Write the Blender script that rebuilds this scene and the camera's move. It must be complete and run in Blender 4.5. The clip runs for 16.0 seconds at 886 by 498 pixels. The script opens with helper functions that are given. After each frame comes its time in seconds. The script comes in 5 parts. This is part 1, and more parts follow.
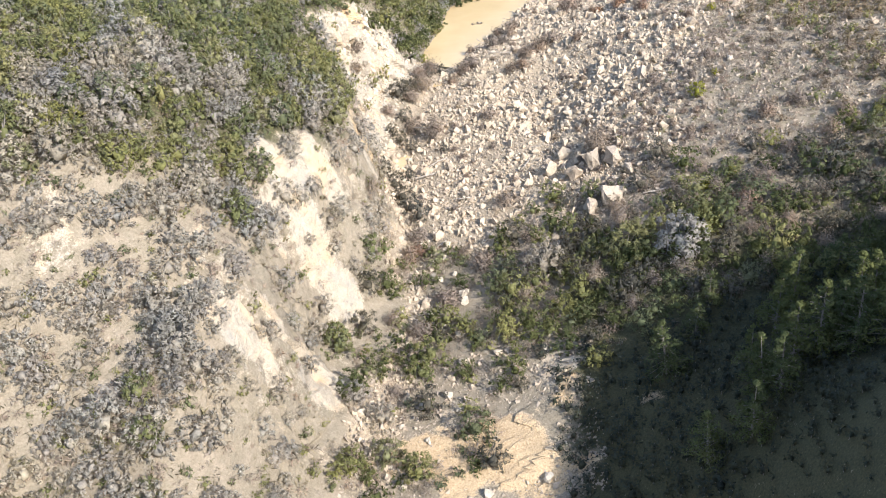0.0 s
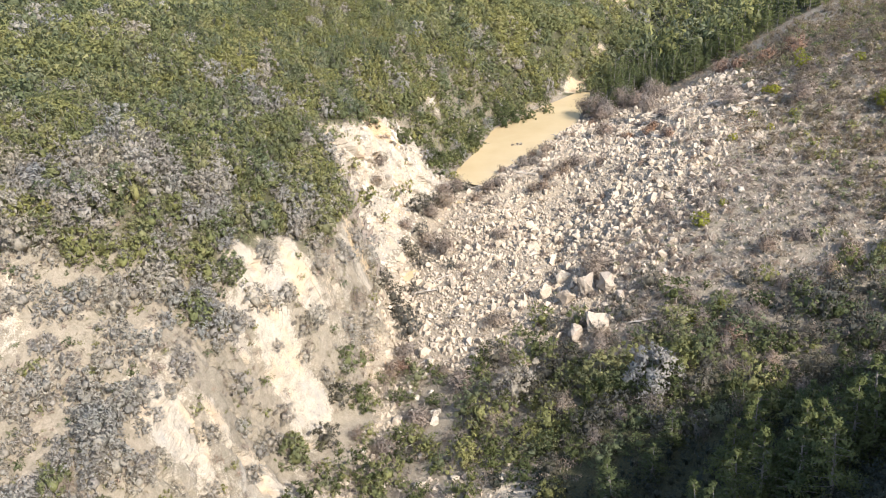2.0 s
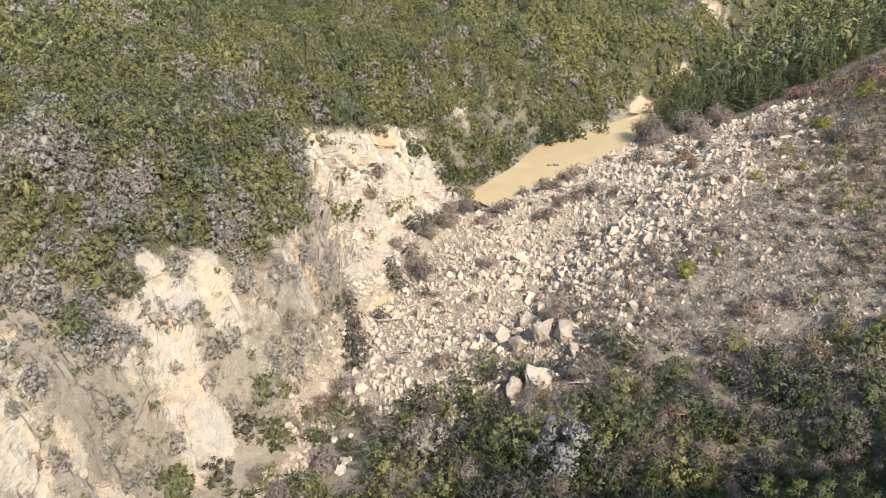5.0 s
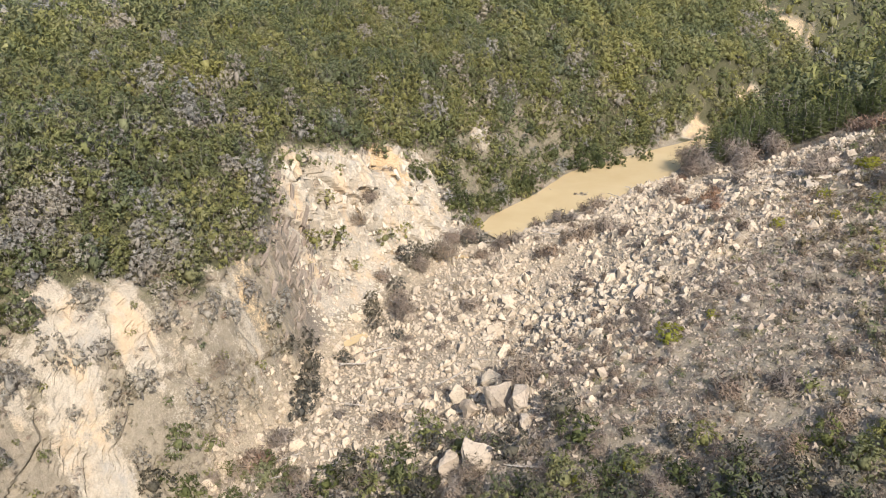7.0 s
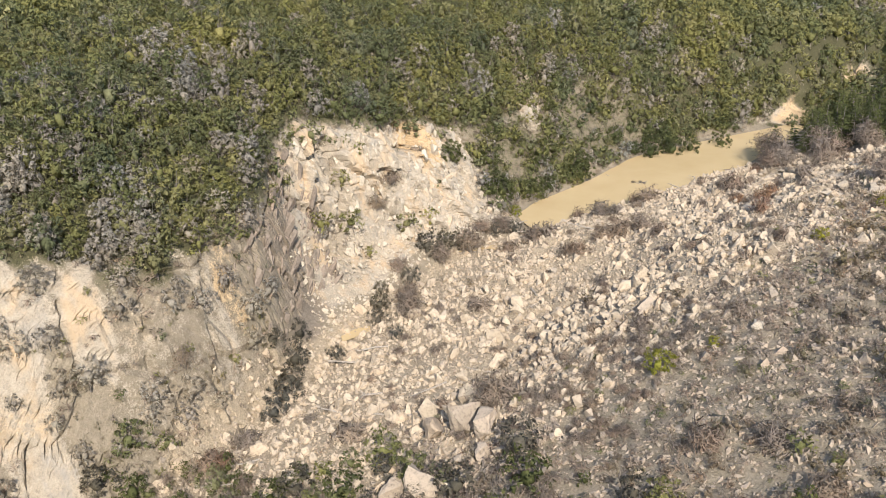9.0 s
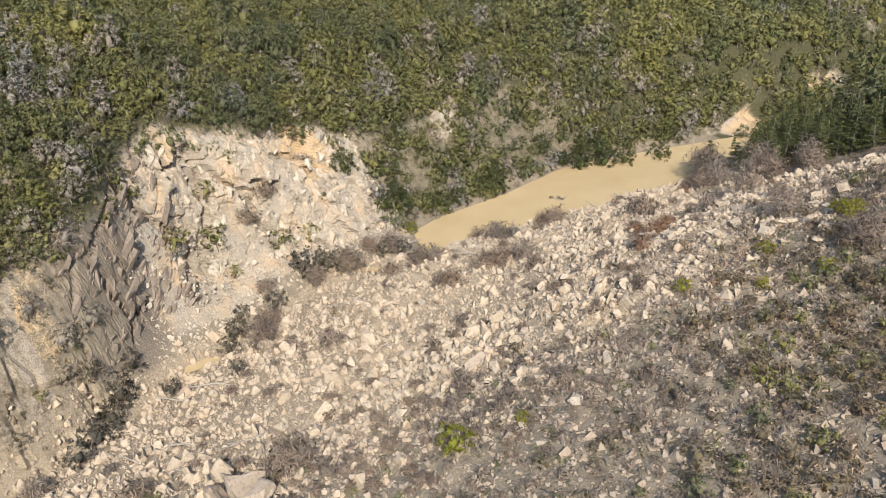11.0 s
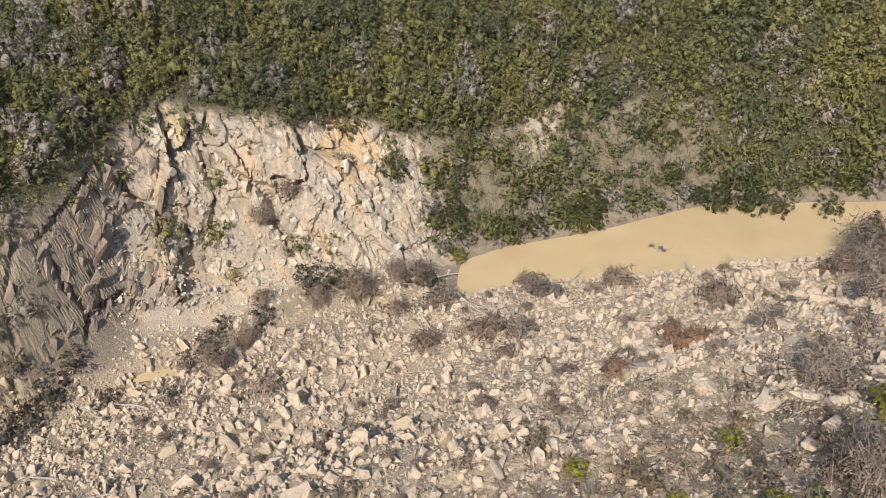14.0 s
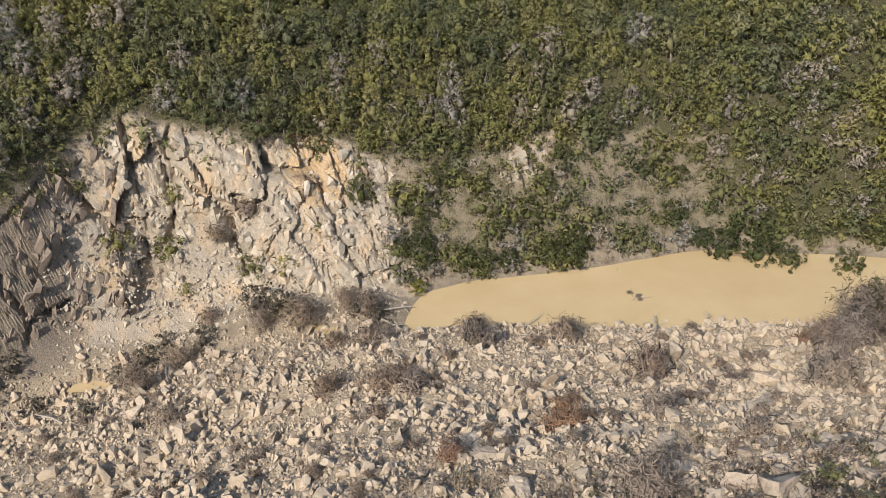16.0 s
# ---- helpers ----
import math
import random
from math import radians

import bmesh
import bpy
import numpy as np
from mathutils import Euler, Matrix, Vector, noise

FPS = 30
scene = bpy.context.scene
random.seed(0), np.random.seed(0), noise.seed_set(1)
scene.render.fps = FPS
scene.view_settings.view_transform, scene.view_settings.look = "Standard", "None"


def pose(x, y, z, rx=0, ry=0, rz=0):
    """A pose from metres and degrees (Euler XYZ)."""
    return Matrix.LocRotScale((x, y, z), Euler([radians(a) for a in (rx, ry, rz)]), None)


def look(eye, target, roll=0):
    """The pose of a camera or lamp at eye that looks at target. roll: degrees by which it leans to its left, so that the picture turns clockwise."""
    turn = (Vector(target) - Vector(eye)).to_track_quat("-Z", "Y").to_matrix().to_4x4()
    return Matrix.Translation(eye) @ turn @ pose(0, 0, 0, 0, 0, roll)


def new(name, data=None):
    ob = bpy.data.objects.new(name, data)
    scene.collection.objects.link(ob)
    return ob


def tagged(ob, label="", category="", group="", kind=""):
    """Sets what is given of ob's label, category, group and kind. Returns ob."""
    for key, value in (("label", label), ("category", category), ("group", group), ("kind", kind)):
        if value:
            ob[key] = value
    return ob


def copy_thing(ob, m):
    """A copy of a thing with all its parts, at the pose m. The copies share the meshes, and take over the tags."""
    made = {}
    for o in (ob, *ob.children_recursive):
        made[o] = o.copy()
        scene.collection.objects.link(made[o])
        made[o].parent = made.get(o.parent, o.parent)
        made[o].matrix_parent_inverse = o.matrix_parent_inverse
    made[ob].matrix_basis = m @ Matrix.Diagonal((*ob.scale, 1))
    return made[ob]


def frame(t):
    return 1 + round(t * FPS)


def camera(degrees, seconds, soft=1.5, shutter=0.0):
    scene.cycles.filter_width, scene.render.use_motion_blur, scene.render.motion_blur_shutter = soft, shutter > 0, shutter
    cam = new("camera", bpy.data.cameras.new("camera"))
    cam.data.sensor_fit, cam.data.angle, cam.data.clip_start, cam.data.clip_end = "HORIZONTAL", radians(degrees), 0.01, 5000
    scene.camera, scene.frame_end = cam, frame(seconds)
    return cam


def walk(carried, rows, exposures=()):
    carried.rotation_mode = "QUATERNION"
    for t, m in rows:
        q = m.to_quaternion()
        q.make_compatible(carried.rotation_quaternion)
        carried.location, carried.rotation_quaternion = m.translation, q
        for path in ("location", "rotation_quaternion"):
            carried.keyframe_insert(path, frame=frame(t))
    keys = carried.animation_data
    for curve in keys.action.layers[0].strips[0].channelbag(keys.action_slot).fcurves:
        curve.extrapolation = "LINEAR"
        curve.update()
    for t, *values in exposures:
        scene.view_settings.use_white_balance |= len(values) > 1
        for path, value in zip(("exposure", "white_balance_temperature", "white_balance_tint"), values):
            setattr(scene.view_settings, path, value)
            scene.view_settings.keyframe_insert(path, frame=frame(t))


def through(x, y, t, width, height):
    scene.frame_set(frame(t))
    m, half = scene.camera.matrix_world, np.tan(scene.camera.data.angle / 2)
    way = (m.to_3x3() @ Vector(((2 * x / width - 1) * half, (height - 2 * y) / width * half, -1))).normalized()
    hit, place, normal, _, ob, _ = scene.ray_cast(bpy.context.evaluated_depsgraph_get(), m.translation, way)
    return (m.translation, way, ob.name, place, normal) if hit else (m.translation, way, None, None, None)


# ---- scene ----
cam = camera(50.2, 16.0, soft=0.8)
PATH = [
    (0, (4.009, -1.004, 87.254), (3.864, 0.709, 86.231), -5.8),
    (0.5, (8.719, 0.908, 85.71), (8.524, 2.676, 84.796), -5.5),
    (1, (13.996, 3.224, 84.321), (13.748, 5.022, 83.482), -5.1),
    (1.5, (19.838, 3.917, 83.95), (19.534, 5.723, 83.147), -5.0),
    (2, (26.255, 3.91, 83.773), (25.896, 5.715, 82.988), -4.9),
    (2.5, (31.788, 4.467, 83.359), (31.381, 6.263, 82.578), -4.7),
    (3, (37.413, 7.862, 82.364), (36.95, 9.645, 81.585), -4.4),
    (3.5, (42.074, 12.51, 81.127), (41.568, 14.284, 80.353), -4.1),
    (4, (46.681, 18.332, 79.652), (46.127, 20.095, 78.889), -3.9),
    (6.5, (66.089, 52.306, 74.513), (65.286, 53.988, 73.787), -3.2),
    (7, (68.942, 59.742, 73.259), (68.086, 61.401, 72.542), -3.2),
    (7.5, (71.313, 66.494, 72.123), (70.398, 68.124, 71.412), -3.3),
    (8, (73.756, 72.997, 71.262), (72.778, 74.585, 70.54), -3.5),
    (10.5, (88.681, 105.172, 69.88), (87.522, 106.587, 69.072), -3.6),
    (11, (90.847, 114.552, 69.602), (89.723, 116.0, 68.803), -2.5),
    (11.5, (92.741, 122.883, 69.854), (91.655, 124.36, 69.053), -1.3),
    (12, (94.683, 131.998, 70.077), (93.643, 133.499, 69.262), 0.2),
    (12.5, (97.452, 139.203, 72.211), (96.429, 140.702, 71.371), 1.7),
    (13, (98.282, 148.958, 72.158), (97.136, 150.356, 71.303), 2.0),
    (13.5, (97.987, 159.031, 71.57), (96.633, 160.214, 70.694), 0.4),
    (14, (98.537, 169.136, 71.52), (97.018, 170.076, 70.621), -0.8),
    (14.5, (99.975, 176.231, 71.45), (98.389, 177.051, 70.548), 0.1),
    (15, (103.056, 183.837, 74.054), (101.433, 184.565, 73.142), 1.1),
    (15.5, (104.319, 191.415, 75.604), (102.663, 192.057, 74.685), 0.0),
    (16, (104.107, 201.351, 75.077), (102.454, 201.986, 74.147), -1.5),
]
walk(cam, [(t, look(eye, target, roll)) for t, eye, target, roll in PATH],
     exposures=[(0, 1.44, 6050, 12), (2, 1.38, 6100, 12), (4, 1.21, 6200, 12), (7, 1.06, 6350, 12), (8, 1.02, 6400, 12), (10.5, 0.83, 6450, 12), (12.5, 0.80, 6500, 12), (14, 0.70, 6550, 13), (16, 0.60, 6550, 13)])

# ---- world, sun ----
SUN_TRAVEL = Vector((-0.571, 0.592, -0.568)).normalized()
SUN_ELEV = math.asin(-SUN_TRAVEL.z)
SUN_AZ = math.atan2(-SUN_TRAVEL.x, -SUN_TRAVEL.y)
world = bpy.data.worlds.new("sky")
scene.world = world
world.use_nodes = True
wn = world.node_tree
sky = wn.nodes.new("ShaderNodeTexSky")
sky.sky_type = "NISHITA"
sky.sun_disc = False
sky.sun_elevation = SUN_ELEV
sky.sun_rotation = SUN_AZ
wn.links.new(sky.outputs[0], wn.nodes["Background"].inputs[0])
wn.nodes["Background"].inputs[1].default_value = 0.15
sun_data = bpy.data.lights.new("sun", "SUN")
sun_data.energy = 3.6
sun_data.angle = radians(0.53)
sun_data.color = (1.0, 0.95, 0.87)
sun = new("sun", sun_data)
sun.matrix_world = look((0, 0, 300), Vector((0, 0, 300)) + SUN_TRAVEL)
scene.view_settings.exposure = 0.0


# ---- materials ----
def material(name, rough=0.9):
    m = bpy.data.materials.new(name)
    m.use_nodes = True
    b = m.node_tree.nodes["Principled BSDF"]
    b.inputs["Roughness"].default_value = rough
    b.inputs["Specular IOR Level"].default_value = 0.25
    return m, m.node_tree, b


def node(nt, kind, **kw):
    n = nt.nodes.new(kind)
    for k, v in kw.items():
        n.inputs[k].default_value = v
    return n


def ramp(nt, fac, stops):
    r = nt.nodes.new("ShaderNodeValToRGB")
    while len(r.color_ramp.elements) < len(stops):
        r.color_ramp.elements.new(0.5)
    for e, (p, c) in zip(r.color_ramp.elements, stops):
        e.position, e.color = p, (*c, 1)
    nt.links.new(fac, r.inputs[0])
    return r.outputs[0]


def fbm_node(nt, scale, detail=6, rough=0.6, vec=None):
    n = node(nt, "ShaderNodeTexNoise", Scale=scale, Detail=detail, Roughness=rough)
    if vec is None:
        vec = nt.nodes.new("ShaderNodeNewGeometry").outputs["Position"]
    nt.links.new(vec, n.inputs["Vector"])
    return n.outputs["Fac"]


def mix(nt, fac, a, b, blend="MIX"):
    n = nt.nodes.new("ShaderNodeMix")
    n.data_type = "RGBA"
    n.blend_type = blend
    for sock, v in ((0, fac), (6, a), (7, b)):
        if isinstance(v, bpy.types.NodeSocket):
            nt.links.new(v, n.inputs[sock])
        else:
            n.inputs[sock].default_value = (*v, 1) if isinstance(v, tuple) else v
    return n.outputs[2]


def calc(nt, op, a, b=0.0):
    n = nt.nodes.new("ShaderNodeMath")
    n.operation = op
    for sock, v in ((0, a), (1, b)):
        if isinstance(v, bpy.types.NodeSocket):
            nt.links.new(v, n.inputs[sock])
        else:
            n.inputs[sock].default_value = v
    return n.outputs[0]


def bump(nt, b, height, strength=0.5, dist=0.2):
    n = node(nt, "ShaderNodeBump", Strength=strength, Distance=dist)
    nt.links.new(height, n.inputs["Height"])
    nt.links.new(n.outputs[0], b.inputs["Normal"])


def ground_material():
    m, nt, b = material("hillside_ground", 0.95)
    geo = nt.nodes.new("ShaderNodeNewGeometry").outputs["Position"]
    att = nt.nodes.new("ShaderNodeVertexColor")
    att.layer_name = "cover"
    sep = nt.nodes.new("ShaderNodeSeparateColor")
    nt.links.new(att.outputs[0], sep.inputs[0])
    big = fbm_node(nt, 0.12, 5, 0.6, geo)
    mid = fbm_node(nt, 0.7, 6, 0.65, geo)
    fine = fbm_node(nt, 3.5, 6, 0.7, geo)
    soil = mix(nt, big, ramp(nt, mid, [(0.3, (0.16, 0.127, 0.086)), (0.5, (0.255, 0.203, 0.142)), (0.72, (0.34, 0.275, 0.2))]),
               ramp(nt, fine, [(0.35, (0.128, 0.11, 0.07)), (0.65, (0.275, 0.228, 0.158))]))
    pale = ramp(nt, mid, [(0.28, (0.16, 0.13, 0.092)), (0.45, (0.31, 0.256, 0.182)), (0.62, (0.40, 0.335, 0.243)), (0.8, (0.33, 0.262, 0.178))])
    pale = mix(nt, 0.4, pale, ramp(nt, fine, [(0.3, (0.15, 0.124, 0.094)), (0.55, (0.40, 0.338, 0.255)), (0.8, (0.52, 0.455, 0.355))]))
    streak = nt.nodes.new("ShaderNodeMapping")
    streak.inputs["Scale"].default_value = (0.25, 0.25, 0.10)
    nt.links.new(geo, streak.inputs["Vector"])
    rust = fbm_node(nt, 1.0, 4, 0.6, streak.outputs[0])
    pale = mix(nt, ramp(nt, rust, [(0.52, (0, 0, 0)), (0.66, (0.75, 0.75, 0.75))]), pale, (0.45, 0.325, 0.195))
    pale = mix(nt, ramp(nt, rust, [(0.30, (0.8, 0.8, 0.8)), (0.44, (0, 0, 0))]), pale, (0.27, 0.245, 0.205))
    tone = nt.nodes.new("ShaderNodeVertexColor")
    tone.layer_name = "tone"
    hue = nt.nodes.new("ShaderNodeSeparateColor")
    nt.links.new(tone.outputs[0], hue.inputs[0])
    brown_end = ramp(nt, calc(nt, "ADD", hue.outputs[0], calc(nt, "MULTIPLY", calc(nt, "SUBTRACT", mid, 0.5), 1.6)), [(0.35, (0, 0, 0)), (0.75, (0.85, 0.85, 0.85))])
    pale = mix(nt, brown_end, pale, ramp(nt, fine, [(0.35, (0.105, 0.084, 0.062)), (0.65, (0.25, 0.2, 0.145))]))
    ochre = ramp(nt, calc(nt, "ADD", hue.outputs[1], calc(nt, "MULTIPLY", calc(nt, "SUBTRACT", mid, 0.5), 1.2)), [(0.35, (0, 0, 0)), (0.7, (0.9, 0.9, 0.9))])
    pale = mix(nt, ochre, pale, ramp(nt, fine, [(0.35, (0.34, 0.23, 0.12)), (0.65, (0.56, 0.41, 0.235))]))
    scree = mix(nt, mid, ramp(nt, fine, [(0.36, (0.08, 0.062, 0.042)), (0.52, (0.28, 0.222, 0.148)), (0.70, (0.46, 0.372, 0.255))]), (0.35, 0.28, 0.188))
    litter = ramp(nt, fine, [(0.3, (0.035, 0.032, 0.016)), (0.6, (0.085, 0.078, 0.036)), (0.8, (0.16, 0.138, 0.08))])
    edge = calc(nt, "MULTIPLY", calc(nt, "SUBTRACT", calc(nt, "ADD", mid, fine), 1.0), 1.5)

    def mask(chan):
        v = calc(nt, "ADD", sep.outputs[chan], edge)
        r = nt.nodes.new("ShaderNodeMapRange")
        nt.links.new(v, r.inputs[0])
        r.inputs[1].default_value, r.inputs[2].default_value = 0.32, 0.68
        return r.outputs[0]

    col = mix(nt, mask(2), soil, litter)
    col = mix(nt, mask(1), col, scree)
    col = mix(nt, mask(0), col, pale)
    nt.links.new(col, b.inputs["Base Color"])
    bump(nt, b, calc(nt, "ADD", mid, fine), 0.7, 0.35)
    return m


def rock_material(name, light, dark, warm):
    m, nt, b = material(name, 0.9)
    geo = nt.nodes.new("ShaderNodeNewGeometry")
    rnd = geo.outputs["Random Per Island"]
    info = nt.nodes.new("ShaderNodeObjectInfo").outputs["Random"]
    pick = calc(nt, "FRACT", calc(nt, "ADD", rnd, info))
    base = ramp(nt, pick, [(0.0, dark), (0.3, light), (0.7, tuple(0.85 * c for c in light)), (0.88, warm), (1.0, light)])
    fine = fbm_node(nt, 2.2, 6, 0.7, geo.outputs["Position"])
    col = mix(nt, 0.55, base, ramp(nt, fine, [(0.3, tuple(0.5 * c for c in dark)), (0.5, light), (0.75, tuple(min(1, 1.12 * c) for c in light))]))
    nt.links.new(col, b.inputs["Base Color"])
    bump(nt, b, fine, 0.6, 0.15)
    return m


def leaf_material(name, stops, rough=0.75, through=0.42):
    """Foliage: the hue wanders from plant to plant and from leaf to leaf."""
    m, nt, b = material(name, rough)
    tint = nt.nodes.new("ShaderNodeAttribute")
    tint.attribute_name = "tint"
    info = nt.nodes.new("ShaderNodeObjectInfo").outputs["Random"]
    pick = calc(nt, "FRACT", calc(nt, "ADD", tint.outputs["Fac"], info))
    col = ramp(nt, pick, stops)
    rnd = nt.nodes.new("ShaderNodeNewGeometry").outputs["Random Per Island"]
    shade = ramp(nt, rnd, [(0.0, (0.88, 0.88, 0.88)), (0.6, (1.0, 1.0, 1.0)), (1.0, (1.12, 1.12, 1.08))])
    col = mix(nt, 1.0, col, shade, "MULTIPLY")
    col = mix(nt, 1.0, col, ramp(nt, fbm_node(nt, 2.6, 4, 0.7), [(0.3, (0.72, 0.72, 0.72)), (0.5, (1.0, 1.0, 1.0)), (0.7, (1.25, 1.23, 1.17))]), "MULTIPLY")
    col = mix(nt, 1.0, col, ramp(nt, fbm_node(nt, 0.06, 4, 0.6), [(0.32, (0.78, 0.86, 0.95)), (0.5, (1.0, 1.0, 1.0)), (0.68, (1.16, 1.12, 0.98))]), "MULTIPLY")
    nt.links.new(col, b.inputs["Base Color"])
    tr = nt.nodes.new("ShaderNodeBsdfTranslucent")
    nt.links.new(col, tr.inputs[0])
    ms = nt.nodes.new("ShaderNodeMixShader")
    ms.inputs[0].default_value = through
    nt.links.new(b.outputs[0], ms.inputs[1])
    nt.links.new(tr.outputs[0], ms.inputs[2])
    nt.links.new(ms.outputs[0], nt.nodes["Material Output"].inputs[0])
    return m


def wood_material(name, a, c):
    m, nt, b = material(name, 0.9)
    f = fbm_node(nt, 4.0, 5, 0.7)
    nt.links.new(ramp(nt, f, [(0.3, a), (0.7, c)]), b.inputs["Base Color"])
    return m


def water_material():
    m, nt, b = material("muddy_water", 0.22)
    f = fbm_node(nt, 0.05, 4, 0.6)
    nt.links.new(ramp(nt, f, [(0.35, (0.46, 0.335, 0.17)), (0.65, (0.52, 0.39, 0.21))]), b.inputs["Base Color"])
    b.inputs["Specular IOR Level"].default_value = 0.3
    bump(nt, b, fbm_node(nt, 1.2, 3, 0.5), 0.08, 0.05)
    return m


M_GROUND = ground_material()
M_ROCK = rock_material("pale_broken_rock", (0.435, 0.352, 0.25), (0.20, 0.16, 0.116), (0.41, 0.296, 0.182))
M_STONE = rock_material("brown_slope_stone", (0.35, 0.282, 0.206), (0.17, 0.138, 0.104), (0.37, 0.27, 0.175))
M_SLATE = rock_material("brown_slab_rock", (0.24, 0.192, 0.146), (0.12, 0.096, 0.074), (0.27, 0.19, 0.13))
M_CLIFF = rock_material("pale_cliff_rock", (0.45, 0.385, 0.29), (0.26, 0.225, 0.175), (0.46, 0.32, 0.185))
M_OLIVE = leaf_material("olive_foliage", [(0.0, (0.155, 0.16, 0.066)), (0.2, (0.235, 0.22, 0.076)), (0.42, (0.125, 0.134, 0.068)), (0.6, (0.212, 0.205, 0.07)), (0.78, (0.265, 0.242, 0.105)), (0.9, (0.18, 0.182, 0.10)), (1.0, (0.155, 0.16, 0.066))])
M_GREY = leaf_material("grey_foliage", [(0.0, (0.295, 0.255, 0.20)), (0.4, (0.385, 0.34, 0.266)), (0.7, (0.325, 0.282, 0.232)), (1.0, (0.295, 0.255, 0.20))])
M_GRASS = leaf_material("dry_tussock", [(0.0, (0.22, 0.18, 0.11)), (0.4, (0.32, 0.26, 0.175)), (0.7, (0.18, 0.165, 0.08)), (1.0, (0.22, 0.18, 0.11))])
M_DARK = leaf_material("dark_conifer_foliage", [(0.0, (0.085, 0.098, 0.036)), (0.5, (0.125, 0.135, 0.045)), (1.0, (0.085, 0.098, 0.036))])
M_BUSH = leaf_material("green_bush_foliage", [(0.0, (0.080, 0.088, 0.030)), (0.5, (0.112, 0.118, 0.040)), (1.0, (0.080, 0.088, 0.030))])
# scrub of the gully: part of its shade is put into this leaf colour
M_SHADED_SCRUB = leaf_material("shade_darkened_scrub_foliage", [(0.0, (0.040, 0.044, 0.030)), (0.5, (0.062, 0.066, 0.045)), (1.0, (0.040, 0.044, 0.030))])
M_SCRAG = leaf_material("dark_grey_brown_foliage", [(0.0, (0.10, 0.088, 0.062)), (0.5, (0.15, 0.13, 0.096)), (1.0, (0.10, 0.088, 0.062))])
M_HEATH = leaf_material("brown_heath_foliage", [(0.0, (0.165, 0.125, 0.082)), (0.4, (0.235, 0.178, 0.122)), (0.7, (0.19, 0.155, 0.085)), (1.0, (0.165, 0.125, 0.082))])
M_LIME = leaf_material("yellow_green_foliage", [(0.0, (0.20, 0.20, 0.03)), (0.5, (0.27, 0.25, 0.035)), (1.0, (0.20, 0.20, 0.03))])
M_DEAD = leaf_material("dead_brushwood", [(0.0, (0.195, 0.146, 0.108)), (0.4, (0.275, 0.213, 0.162)), (0.7, (0.235, 0.165, 0.118)), (1.0, (0.195, 0.146, 0.108))], 0.9, 0.05)
M_RUST = leaf_material("rust_brown_foliage", [(0.0, (0.22, 0.13, 0.085)), (0.5, (0.28, 0.17, 0.11)), (1.0, (0.22, 0.13, 0.085))], 0.9, 0.1)
M_BARK = wood_material("grey_bark", (0.11, 0.092, 0.072), (0.24, 0.21, 0.175))
M_LOG = wood_material("bleached_log", (0.20, 0.165, 0.125), (0.42, 0.37, 0.30))
M_WATER = water_material()

